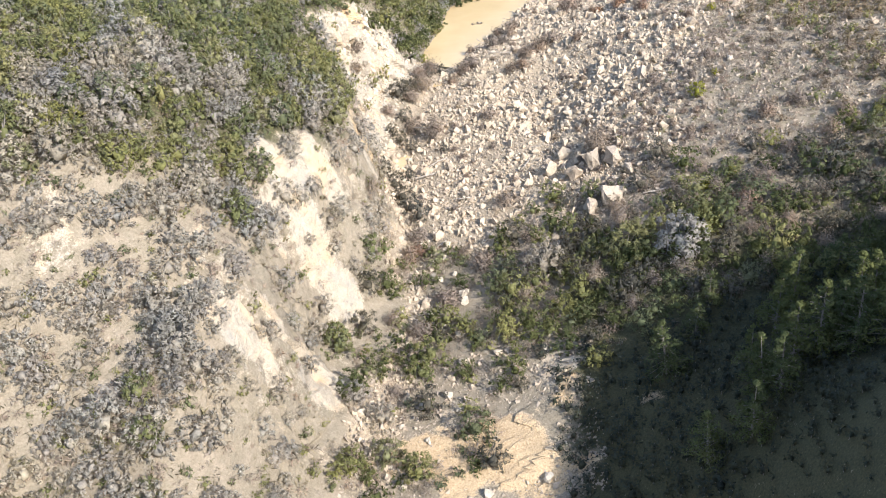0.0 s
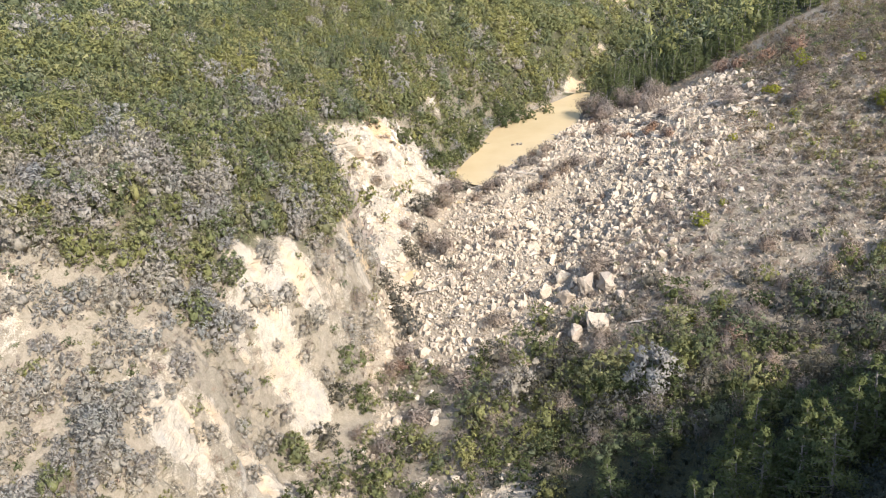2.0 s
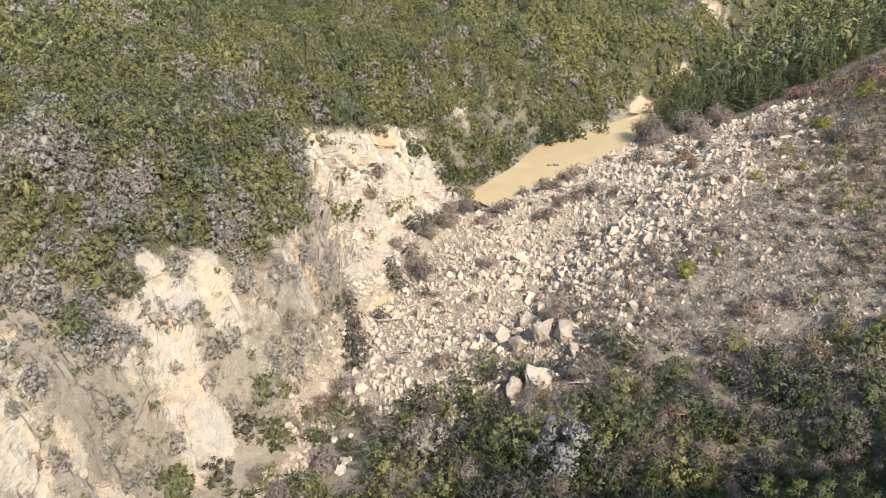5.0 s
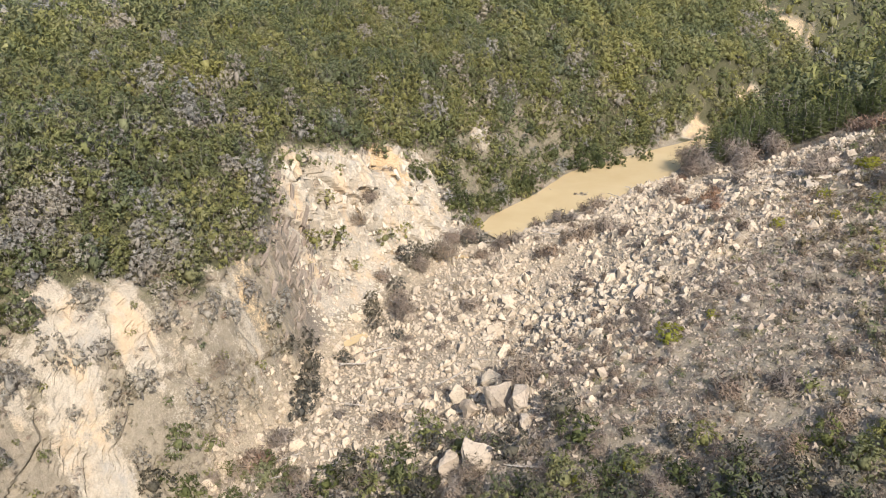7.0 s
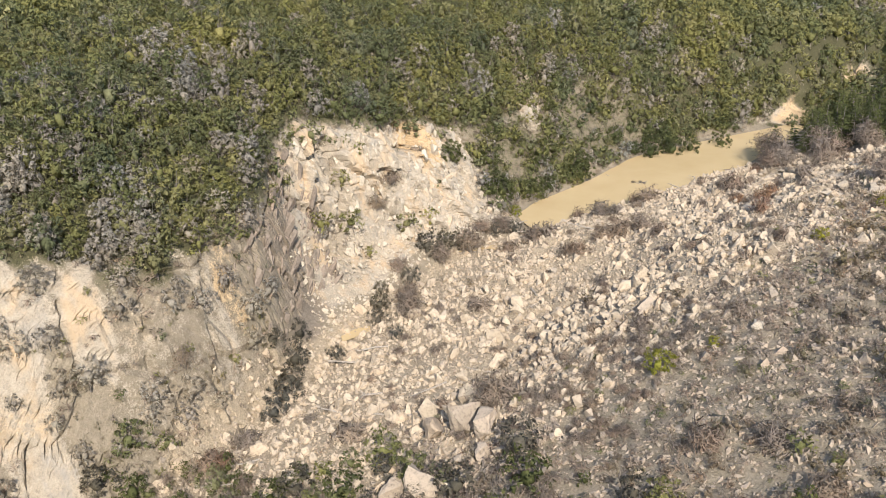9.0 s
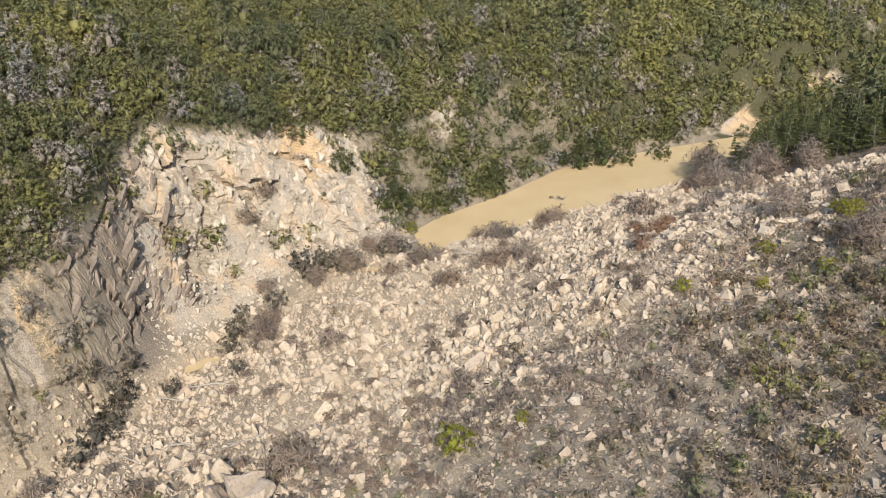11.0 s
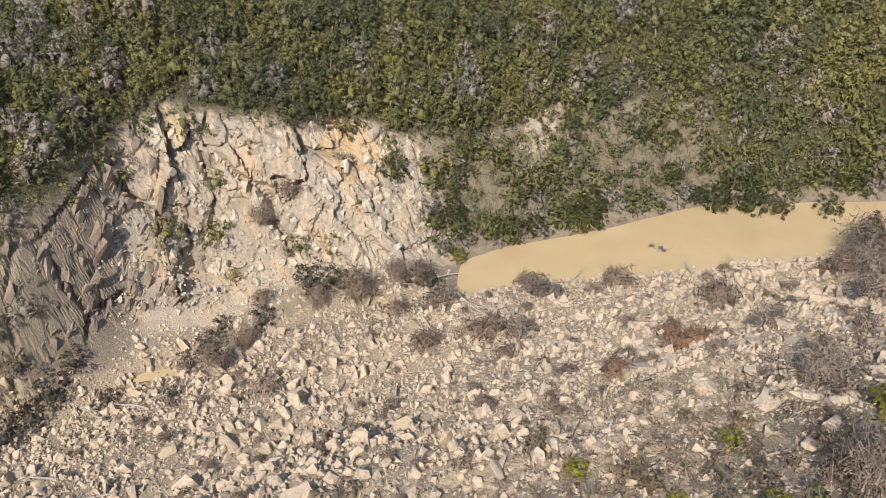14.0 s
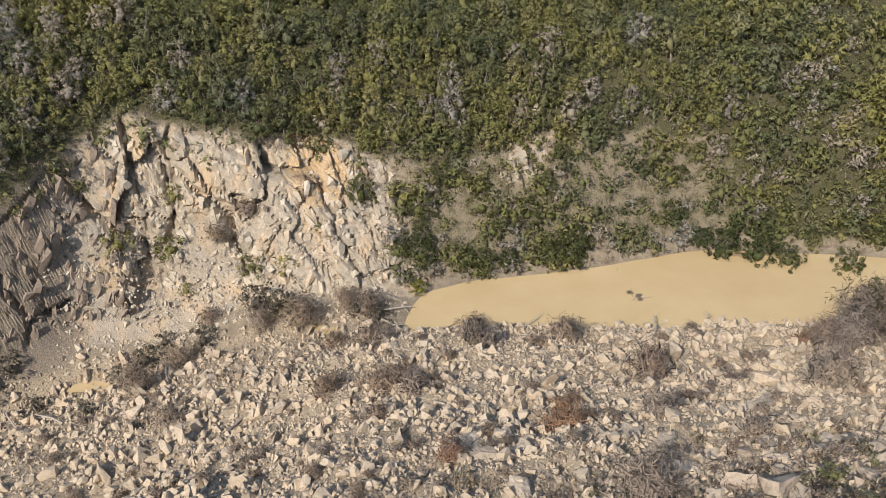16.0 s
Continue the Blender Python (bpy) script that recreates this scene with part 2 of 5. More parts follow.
# ---- the shape of the land ----
# Feature lines run along the valley; each gives x and height at these distances.
Y = [20, 62, 80, 98, 115, 126, 135, 143, 155, 165, 178, 190, 195, 205, 213, 222, 235, 250, 270, 292, 320, 350, 385, 430, 520, 700]
LINES = [
    # upper left ridge
    ([-98, -94, -92, -90, -90, -86, -84, -83, -82, -82, -82, -83, -84, -85, -85, -84, -82, -78, -75, -70, -62, -56, -50, -45, -20, 20],
     [4, 6, 10, 22, 40, 43, 45, 45, 45, 45, 45, 46, 46, 47, 47, 47, 46, 43, 42, 41, 40, 40, 42, 46, 54, 62]),
    # left hillside
    ([-64, -62, -60, -57, -58, -54, -50, -50, -49, -49, -49, -50, -51, -52, -51, -50, -48, -42, -36, -30, -20, -12, -4, 3, 28, 70],
     [-8, -6, -2, 10, 33, 36, 38, 37.5, 37, 36, 36, 37, 38, 38, 37, 36, 34, 30, 28.5, 28, 26, 25, 25, 28, 36, 44]),
    # brink of the left face
    ([-46, -44, -42, -40, -37, -36, -36, -31.5, -27, -25.5, -27.3, -31.5, -39, -40, -39, -35.3, -36.5, -29, -25.5, -21.5, -10, 8, 17, 24, 45, 95],
     [-12, -8, 2, 12, 17, 15, 14, 17, 18, 18, 21, 24, 26, 26.5, 24.5, 24, 20, 16, 16.5, 16, 17, 17.5, 17, 17, 21, 26]),
    # foot of the left face
    ([-26, -26, -26, -28, -26, -29, -27, -20, -18.5, -18.8, -21, -27.5, -30, -27, -28, -26.8, -20, -20, -15.5, -14, 2, 14, 24, 34, 60, 112],
     [-24, -21, -17, -13, -10, -9, -8, -9, -8, -6.8, -3, 0.5, 0.5, -1.5, 0.6, 2.6, 1, 0.6, 0.5, 0.5, 0.5, 2.2, 4.5, 6, 8, 14]),
    # stream bed and lake bottom
    ([-10, -14, -17, -20, -19, -16, -14, -14, -16, -18, -19, -20, -20, -19.5, -18, -16, -10, -8, -3, 3, 12, 20, 28, 42, 75, 130],
     [-28, -24, -21, -18, -15, -13, -11.8, -10.5, -9.2, -8, -7.2, -6.4, -5.8, -4.6, -2.6, -1.6, -0.1, -2.5, -3, -3, -1.6, 1.0, 2, 4, 6, 12]),
    # toe of the slide
    ([8, 6, 4, 2, -2, -4, -6, -7, -10, -12, -13, -13, -13, -12, -11, -9, -5, -3, 8.5, 17, 20, 26, 36, 52, 90, 150],
     [-26, -24, -20, -16, -12.5, -11, -10, -8.8, -7.4, -6.2, -5.2, -4.2, -3.4, -2.2, -1.2, -0.4, 0.8, 1.0, 0.8, 0.7, 0.7, 1.5, 2.5, 5, 9, 16]),
    ([26, 25, 22, 16, 14, 14, 14, 15, 16, 15, 14, 15, 15, 15, 15, 16, 16, 18, 28, 36, 40, 45, 55, 75, 120, 180],
     [-5, -8, -14, -12, -8.5, -6, -4.4, -2.8, -0.6, 0.6, 1.2, 1.6, 2.2, 3.5, 4.6, 5.4, 6.2, 6, 5, 4, 4, 5, 7, 10, 16, 24]),
    ([46, 45, 42, 38, 32, 31, 31, 30, 30, 30, 30, 30, 30, 30, 30, 30, 30, 32, 42, 55, 60, 65, 80, 100, 150, 220],
     [23, 21, 14, 4, -2, 0.5, 2.5, 3.5, 4.8, 6.6, 8.6, 9.8, 10.3, 11.3, 11.8, 12, 11.5, 10, 11.5, 12, 12, 13, 14, 17, 24, 32]),
    # up to y 98 a spur; its unseen crest is set to shade the gully
    ([70, 68, 68, 60, 56, 55, 55, 55, 55, 53, 52, 50, 50, 50, 50, 51, 53, 54, 62, 75, 85, 95, 110, 130, 180, 260],
     [42.5, 45, 39, 16.5, 8, 6, 5, 7, 10.5, 13.5, 15.5, 16.3, 17, 17.8, 18.3, 19.3, 20.6, 19.5, 19, 20, 22, 24, 26, 30, 36, 46]),
    # upper right slope
    ([112, 110, 108, 102, 96, 95, 95, 94, 94, 93, 92, 90, 90, 90, 90, 90, 90, 90, 100, 115, 130, 145, 160, 180, 230, 320],
     [61, 62.5, 59, 36.5, 24, 21, 20, 20, 20, 21, 22, 22.5, 23, 24.5, 26, 28, 31, 33, 33, 32, 32, 34, 36, 40, 46, 56]),
]
FINE_Y = np.arange(-20.0, 760.0, 1.0)
_k = np.exp(-0.5 * (np.arange(-15, 16) / 3.5) ** 2)
_k /= _k.sum()


def smooth_line(v):
    f = np.interp(FINE_Y, Y, v)
    return np.convolve(np.pad(f, 15, mode="edge"), _k, mode="valid")


LX = np.array([smooth_line(a) for a, _ in LINES])
LZ = np.array([smooth_line(b) for _, b in LINES])
# far hills on both sides
LX = np.vstack([LX[0] - 1800, LX[0] - 600, LX[0] - 150, LX, LX[-1] + 150, LX[-1] + 600, LX[-1] + 1800])
LZ = np.vstack([0 * LZ[0] + 330, LZ[0] + 90, LZ[0] + 16, LZ, LZ[-1] + 18, LZ[-1] + 90, 0 * LZ[0] + 330])


def line_x(k, y):
    """x of feature line k (0 the upper left ridge) at y."""
    return np.interp(y, FINE_Y, LX[k + 3])


def _hash(ix, iy, seed):
    v = np.sin(ix * 127.1 + iy * 311.7 + seed * 74.7) * 43758.5453
    return v - np.floor(v)


def vnoise(x, y, seed=0):
    ix, iy = np.floor(x), np.floor(y)
    fx, fy = x - ix, y - iy
    fx, fy = fx * fx * (3 - 2 * fx), fy * fy * (3 - 2 * fy)
    a, b = _hash(ix, iy, seed), _hash(ix + 1, iy, seed)
    c, d = _hash(ix, iy + 1, seed), _hash(ix + 1, iy + 1, seed)
    return (a + (b - a) * fx) * (1 - fy) + (c + (d - c) * fx) * fy - 0.5


def fbm(x, y, scale, seed=0, octaves=4):
    out, amp = 0.0, 1.0
    for o in range(octaves):
        out = out + amp * vnoise(x / scale * 2**o + 17.3 * o, y / scale * 2**o - 9.1 * o, seed + o)
        amp *= 0.5
    return out


def step(a, b, v):
    t = np.clip((v - a) / (b - a), 0, 1)
    return t * t * (3 - 2 * t)


def blob(x, y, cx, cy, rx, ry, turn=0.0):
    """1 inside a ragged ellipse, 0 outside."""
    c, s = math.cos(radians(turn)), math.sin(radians(turn))
    u, v = (x - cx) * c + (y - cy) * s, -(x - cx) * s + (y - cy) * c
    d = np.sqrt((u / rx) ** 2 + (v / ry) ** 2) + 1.3 * fbm(x, y, 6.0, 31, 4)
    return 1 - step(0.5, 1.35, d)


def facets(u, v, cu, cv, seed):
    """Broken planes: an offset with its own tilt in each cell, and the distance to the cell's edge."""
    u, v = u / cu, v / cv
    iu, iv = np.floor(u), np.floor(v)
    best, second = np.full(u.shape, 9.0), np.full(u.shape, 9.0)
    off = np.zeros_like(u)
    for du in (-1, 0, 1):
        for dv in (-1, 0, 1):
            a, b = iu + du, iv + dv
            pu, pv = a + _hash(a, b, seed), b + _hash(a, b, seed + 1)
            d = np.hypot(u - pu, v - pv)
            o = _hash(a, b, seed + 2) - 0.5 + (u - pu) * 1.6 * (_hash(a, b, seed + 3) - 0.5) + (v - pv) * 1.6 * (_hash(a, b, seed + 4) - 0.5)
            nearer = d < best
            second = np.where(nearer, best, np.minimum(second, d))
            off = np.where(nearer, o, off)
            best = np.where(nearer, d, best)
    return off, second - best


def slide_edge(y):
    """x where the pale rubble gives way to the brushy upper slope."""
    return 30 + 0.35 * (y - 180) + 10 * np.exp(-((y - 207) / 24) ** 2)


def covers(x, y):
    """Shares of bare pale rock, slide rubble and forest litter."""
    brink, foot, toe, upper = line_x(2, y), line_x(3, y), line_x(5, y), line_x(8, y)
    wob = 3.0 * fbm(x, y, 9.0, 5)
    face = step(brink - 1.0 + 0.6 * wob, brink + 0.8 + 0.6 * wob, x) * (1 - step(foot + 2, foot + 5, x))
    big = face * (0.42 * step(172, 180, y + wob) + 0.58 * step(183, 192, y + 2 * wob)) * (1 - step(240, 250, y + wob))
    rock = np.maximum.reduce([
        big,
        blob(x, y, -36, 112, 4.5, 9, 10), blob(x, y, -31, 141, 5.5, 8.5), 0.6 * blob(x, y, -23, 168, 4, 6), 0.35 * blob(x, y, -27, 153, 5, 6),
        blob(x, y, -52, 96, 5, 3), 0.45 * blob(x, y, -60, 112, 5, 4), blob(x, y, -27, 118, 3, 5), blob(x, y, -1, 108, 14, 9), blob(x, y, 10, 121, 4, 4),
        blob(x, y, 12, 338, 4.5, 8, -20), 0.45 * blob(x, y, 14, 352, 4, 8, -40), 0.8 * blob(x, y, 23, 376, 3, 6, -20), 0.42 * blob(x, y, 23, 408, 4, 10), 0.42 * blob(x, y, 18, 394, 3, 7), 0.7 * blob(x, y, 21, 440, 9, 7), 0.5 * blob(x, y, 31, 445, 6, 8), blob(x, y, -26, 268, 2.5, 5),
        0.4 * face * step(95, 105, y) * (1 - step(165, 172, y)) * step(0.1, 0.5, fbm(x, y, 8, 44)),
    ])
    limit = slide_edge(y)
    lobe = step(toe - 6 + wob, toe - 2 + wob, x) * (1 - step(limit - 8, limit + 12, x + 3 * wob))
    rubble = lobe * step(146, 160, y + 2 * wob - 0.15 * x) * (1 - step(285, 305, y + wob))
    stream = step(-4.5, -1.5, -np.abs(x - line_x(4, y)) + wob) * step(95, 110, y) * (1 - step(234, 240, y)) * 0.9
    rubble = np.maximum(rubble, stream)
    hill = 1 - step(brink - 2 + 0.5 * wob, brink + 1 + 0.5 * wob, x)
    wood = hill * step(118, 142, y + 2 * wob - 0.55 * (x + 50))
    shore = (1 - step(foot - 2, foot + 1, x)) * step(294, 304, y + wob)
    wood = np.maximum(wood, shore)
    wood = np.maximum(wood, np.maximum(step(toe + 3, toe + 9, x) * step(298, 312, y - 0.6 * (x - 28)), step(325, 334, y + wob - 0.6 * np.maximum(x - 40, 0))))
    wood = np.maximum(wood, 0.5 * step(brink - 2, brink + 1, x) * (1 - step(foot - 1, foot + 1, x)) * step(240, 248, y))
    gully = step(8, 16, x) * (1 - step(130, 148, y + wob))
    return rock, rubble, np.maximum(wood, gully) * (1 - rock)


def lay(x, y):
    """Height of the land without its small relief."""
    x, y = np.asarray(x, float), np.asarray(y, float)
    z = np.zeros_like(x)
    yy, back = np.unique(y, return_inverse=True)
    if len(yy) > 2000:
        yy = np.round(y / 0.25) * 0.25
        yy, back = np.unique(yy, return_inverse=True)
    order = np.argsort(back.ravel(), kind="stable")
    cuts = np.searchsorted(back.ravel()[order], np.arange(len(yy) + 1))
    fx, fz = x.ravel(), z.ravel()
    for n, v in enumerate(yy):
        sel = order[cuts[n]:cuts[n + 1]]
        p = np.clip(v - FINE_Y[0], 0, len(FINE_Y) - 1.001)
        i, f = int(p), p - int(p)
        lx, lz = LX[:, i] * (1 - f) + LX[:, i + 1] * f, LZ[:, i] * (1 - f) + LZ[:, i + 1] * f
        fz[sel] = sum(np.interp(fx[sel] + d, lx, lz) for d in (-1.8, -0.9, 0, 0.9, 1.8)) / 5
    return fz.reshape(x.shape)


def height(x, y):
    x, y = np.asarray(x, float), np.asarray(y, float)
    z = lay(x, y)
    rock, rubble, wood = covers(x, y)
    out = np.clip((np.abs(x) - 150) / 200, 0, 1) + np.clip((y - 450) / 200, 0, 1)
    wet = step(-0.5, 1.2, z) if np.ndim(z) else 1.0
    z = z + wet * (1.4 * fbm(x, y, 14, 3) + 0.5 * fbm(x, y, 3.5, 8, 3)) * (0.6 + 0.8 * rubble)
    upper = step(slide_edge(y) - 10, slide_edge(y) + 6, x) * (1 - step(85, 110, x)) * step(150, 165, y) * (1 - step(285, 300, y))
    z = z + wet * np.maximum(rubble, 0.6 * upper) * (1.5 * (0.22 - np.abs(vnoise(x / 4.6, y / 3.4, 141))) + 0.8 * (0.22 - np.abs(vnoise(x / 1.9, y / 2.3, 142))))
    z = z + 14 * out * fbm(x, y, 120, 12)
    return z


def spacing(lo, hi, fine, ends, parts):
    """Grid lines: fine between the parts' limits, widening outwards."""
    mid = []
    for a, b, d in parts:
        mid += list(np.arange(a, b, d))
    mid.append(parts[-1][1])
    left, right, d = [], [], fine
    v = mid[0]
    while v > lo:
        d *= 1.16
        v -= d
        left.append(v)
    v, d = mid[-1], fine
    while v < hi:
        d *= 1.16
        v += d
        right.append(v)
    return np.array(left[::-1] + mid + right)


def mesh_from(name, verts, faces, mats, mat_index=None, smooth=False, normals=None):
    me = bpy.data.meshes.new(name)
    verts = np.asarray(verts, np.float32)
    faces = np.asarray(faces, np.int32)
    me.vertices.add(len(verts))
    me.vertices.foreach_set("co", verts.ravel())
    n, k = faces.shape
    me.loops.add(n * k)
    me.loops.foreach_set("vertex_index", faces.ravel())
    me.polygons.add(n)
    me.polygons.foreach_set("loop_start", np.arange(n, dtype=np.int32) * k)
    me.polygons.foreach_set("loop_total", np.full(n, k, np.int32))
    for m in mats:
        me.materials.append(m)
    if mat_index is not None:
        me.polygons.foreach_set("material_index", np.asarray(mat_index, np.int32))
    me.polygons.foreach_set("use_smooth", np.full(n, smooth))
    me.update(calc_edges=True)
    if normals is not None:
        me.polygons.foreach_set("use_smooth", np.full(n, True))
        me.normals_split_custom_set_from_vertices(np.asarray(normals, np.float32))
    return me


gx = spacing(-2400, 2400, 0.8, None, [(-72, -44, 0.8), (-44, -40, 0.34), (-40, -25, 0.17), (-25, -11, 0.34), (-11, 100, 0.8)])
gy = spacing(-700, 2600, 0.8, None, [(72, 176, 0.75), (176, 248, 0.4), (248, 330, 0.75)])
GX, GY = np.meshgrid(gx, gy)
GZ = height(GX, GY)
ROCKM, RUBM, WOODM = covers(GX, GY)
# ribs and clefts of the bare faces push the surface in and out
WU = GY + 1.8 * fbm(GX, GZ, 7, 91, 3)
WV = GZ + 2.5 * fbm(GY, GX, 8, 95, 3)
o1, e1 = facets(WU + 0.22 * GZ, WV, 4.2, 7.0, 61)
o2, e2 = facets(WU + 0.10 * GZ + 7, WV, 1.5, 2.2, 71)
o3, e3 = facets(WU - 0.15 * GZ, WV, 11.0, 17.0, 81)
push = 3.6 * o3 + 2.2 * o1 + 0.5 * o2 - (2.2 + 2.0 * (GY < 206)) * (1 - step(0.0, 0.10, e3)) - 1.0 * (1 - step(0.0, 0.12, e1)) - 0.3 * (1 - step(0.0, 0.2, e2))
fan = np.maximum(1 - step(0.6, 1.1, np.hypot((GY - 197) / 5, (GZ - 3) / 9)), 1 - step(0.6, 1.1, np.hypot((GY - 214) / 5.5, (GZ - 4) / 8)))
scarp = np.maximum(blob(GX, GY, -1, 108, 18, 11), blob(GX, GY, 10, 121, 6, 6))
bank = (GX > line_x(2, GY) - 3) & (GX < line_x(3, GY) + 2) & (GY > 95) & (GY < 180)
weight = np.maximum(ROCKM * (1 - 0.85 * fan), 0.3 * bank) * step(-1.5, 2.5, GZ)
weight = weight * np.where((GY > 170) & (GY < 201), 0.5, 1.0)
weight = np.where(GY < 178, np.maximum.reduce([ROCKM * 0.34, 0.2 * bank, 0.55 * scarp]), weight)
PX = GX + push * weight
nx, ny = len(gx), len(gy)
idx = np.arange(nx * ny).reshape(ny, nx)
quads = np.stack([idx[:-1, :-1], idx[:-1, 1:], idx[1:, 1:], idx[1:, :-1]], -1).reshape(-1, 4)
ground_mesh = mesh_from("ground", np.stack([PX, GY, GZ], -1).reshape(-1, 3), quads, [M_GROUND], smooth=True)
hard = weight.ravel()[quads].mean(1) > 0.12
stony = np.maximum(RUBM, (GX > slide_edge(GY)) & (GX < 95) & (GY > 158) & (GY < 290))
hard |= stony.ravel()[quads].mean(1) > 0.5
ground_mesh.polygons.foreach_set("use_smooth", ~hard)
layer = ground_mesh.color_attributes.new("cover", "FLOAT_COLOR", "POINT")
layer.data.foreach_set("color", np.stack([ROCKM, RUBM, WOODM, np.ones_like(ROCKM)], -1).astype(np.float32).ravel())
tone = ground_mesh.color_attributes.new("tone", "FLOAT_COLOR", "POINT")
# darker brown towards the near end of the cliff
brown_end_share = (1 - step(190, 202, GY + 6 * fbm(GX, GY, 7, 131))) * step(168, 176, GY)
ochre_share = np.maximum.reduce([1 - step(0.5, 1.1, np.hypot((GY - 233) / 6, (GZ - 17) / 6)), 0.4 * (1 - step(0.5, 1.2, np.hypot((GY - 139) / 5, (GZ - 5) / 4))),
                                 blob(GX, GY, -1, 108, 15, 9), 0.8 * blob(GX, GY, 12, 344, 6, 12), 0.9 * blob(GX, GY, 22, 440, 15, 14), 0.6 * blob(GX, GY, 23, 376, 5, 9), blob(GX, GY, -24, 172, 3, 3)])
tone.data.foreach_set("color", np.stack([brown_end_share, ochre_share, 0 * GX, np.ones_like(GX)], -1).astype(np.float32).ravel())
ground = tagged(new("ground", ground_mesh), "steep valley sides of soil, pale rock and slide rubble", "ground", kind="structure")


def on_ground(x, y):
    return float(height(np.array([x]), np.array([y]))[0])


def water(name, cx, cy, rx, ry, z, label):
    n = 72
    v = [(cx, cy, z)]
    for a in np.linspace(0, 2 * math.pi, n, endpoint=False):
        k = 1 + (0.8 * float(fbm(np.array([cx + 2 * math.cos(a)]), np.array([cy + 2 * math.sin(a)]), 1.5, 3)[0]) if rx < 10 else 0)
        v.append((cx + k * rx * math.cos(a), cy + k * ry * math.sin(a), z))
    f = [(0, i + 1, (i + 1) % n + 1) for i in range(n)]
    return tagged(new(name, mesh_from(name, v, f, [M_WATER])), label, "water", kind="structure")


water("water", 4, 286, 36, 51.2, 0.0, "still, opaque tan muddy lake dammed by the slide")
water("water", -16, 229, 5, 4.5, -0.55, "small muddy pool below the dam")
water("water", -20.2, 196, 2.0, 4.4, -5.1, "narrow muddy pool in the stream bed")


# ---- building blocks of plants and stones ----
rng = np.random.default_rng(7)


_g = (1 + math.sqrt(5)) / 2
ICO = np.array([(-1, _g, 0), (1, _g, 0), (-1, -_g, 0), (1, -_g, 0), (0, -1, _g), (0, 1, _g), (0, -1, -_g), (0, 1, -_g), (_g, 0, -1), (_g, 0, 1), (-_g, 0, -1), (-_g, 0, 1)]) / math.hypot(1, _g)
ICO_FACES = np.array([(0, 11, 5), (0, 5, 1), (0, 1, 7), (0, 7, 10), (0, 10, 11), (1, 5, 9), (5, 11, 4), (11, 10, 2), (10, 7, 6), (7, 1, 8),
                      (3, 9, 4), (3, 4, 2), (3, 2, 6), (3, 6, 8), (3, 8, 9), (4, 9, 5), (2, 4, 11), (6, 2, 10), (8, 6, 7), (9, 8, 1)])


def leaf_cloud(centers, radius, count, size, flat=1.0, seed=0, out=0.65, thin=0.34):
    """Many small leaf triangles round clump centres; they lean outwards."""
    r = np.random.default_rng(seed)
    n = len(centers) * count
    d = r.normal(size=(n, 3))
    d /= np.linalg.norm(d, axis=1)[:, None]
    c = np.repeat(np.asarray(centers, float), count, 0)
    rad = np.repeat(np.asarray(radius, float), count)[:, None]
    p = c + d * rad * (r.uniform(0.6, 1.15, (n, 1))) * (1, 1, flat)
    nrm = d * out + r.normal(size=(n, 3)) * 0.45 + (0, 0, 0.25)
    nrm /= np.linalg.norm(nrm, axis=1)[:, None]
    a = np.cross(nrm, r.normal(size=(n, 3)))
    a /= np.linalg.norm(a, axis=1)[:, None]
    b = np.cross(nrm, a)
    s = size * r.uniform(0.6, 1.5, (n, 1))
    v = np.stack([p + a * s, p - 0.5 * a * s + thin * b * s, p - 0.5 * a * s - thin * b * s], 1)
    # rounded normals, so that a crown is lit as one body
    core = np.mean(np.asarray(centers, float), 0) - (0, 0, 0.3 * np.ptp(np.asarray(centers, float)[:, 2]))
    whole = p - core
    whole /= np.linalg.norm(whole, axis=1)[:, None] + 1e-9
    soft = 0.42 * d + 0.75 * whole + 0.3 * nrm
    soft /= np.linalg.norm(soft, axis=1)[:, None] + 1e-9
    face = np.cross(v[:, 1] - v[:, 0], v[:, 2] - v[:, 0])
    wrong = (face * soft).sum(1) < 0
    v[wrong] = v[wrong][:, [0, 2, 1]]
    leaves = v.reshape(-1, 3), np.arange(3 * n).reshape(-1, 3), np.repeat(soft, 3, 0)
    return leaves


def stick(p0, p1, r0, r1, sides=5):
    """A tapered round stick from p0 to p1."""
    p0, p1 = np.asarray(p0, float), np.asarray(p1, float)
    d = (p1 - p0) / (np.linalg.norm(p1 - p0) + 1e-9)
    a = np.cross(d, (0.31, 0.87, 0.38))
    a /= np.linalg.norm(a)
    b = np.cross(d, a)
    ang = np.linspace(0, 2 * math.pi, sides, endpoint=False)
    ring = np.cos(ang)[:, None] * a + np.sin(ang)[:, None] * b
    v = np.vstack([p0 + r0 * ring, p1 + r1 * ring])
    f = []
    for i in range(sides):
        j = (i + 1) % sides
        f += [(i, j, sides + j), (i, sides + j, sides + i)]
    return v, np.array(f)


def merged(pieces):
    vs, fs, base = [], [], 0
    for v, f in pieces:
        vs.append(v)
        fs.append(f + base)
        base += len(v)
    return np.vstack(vs), np.vstack(fs)


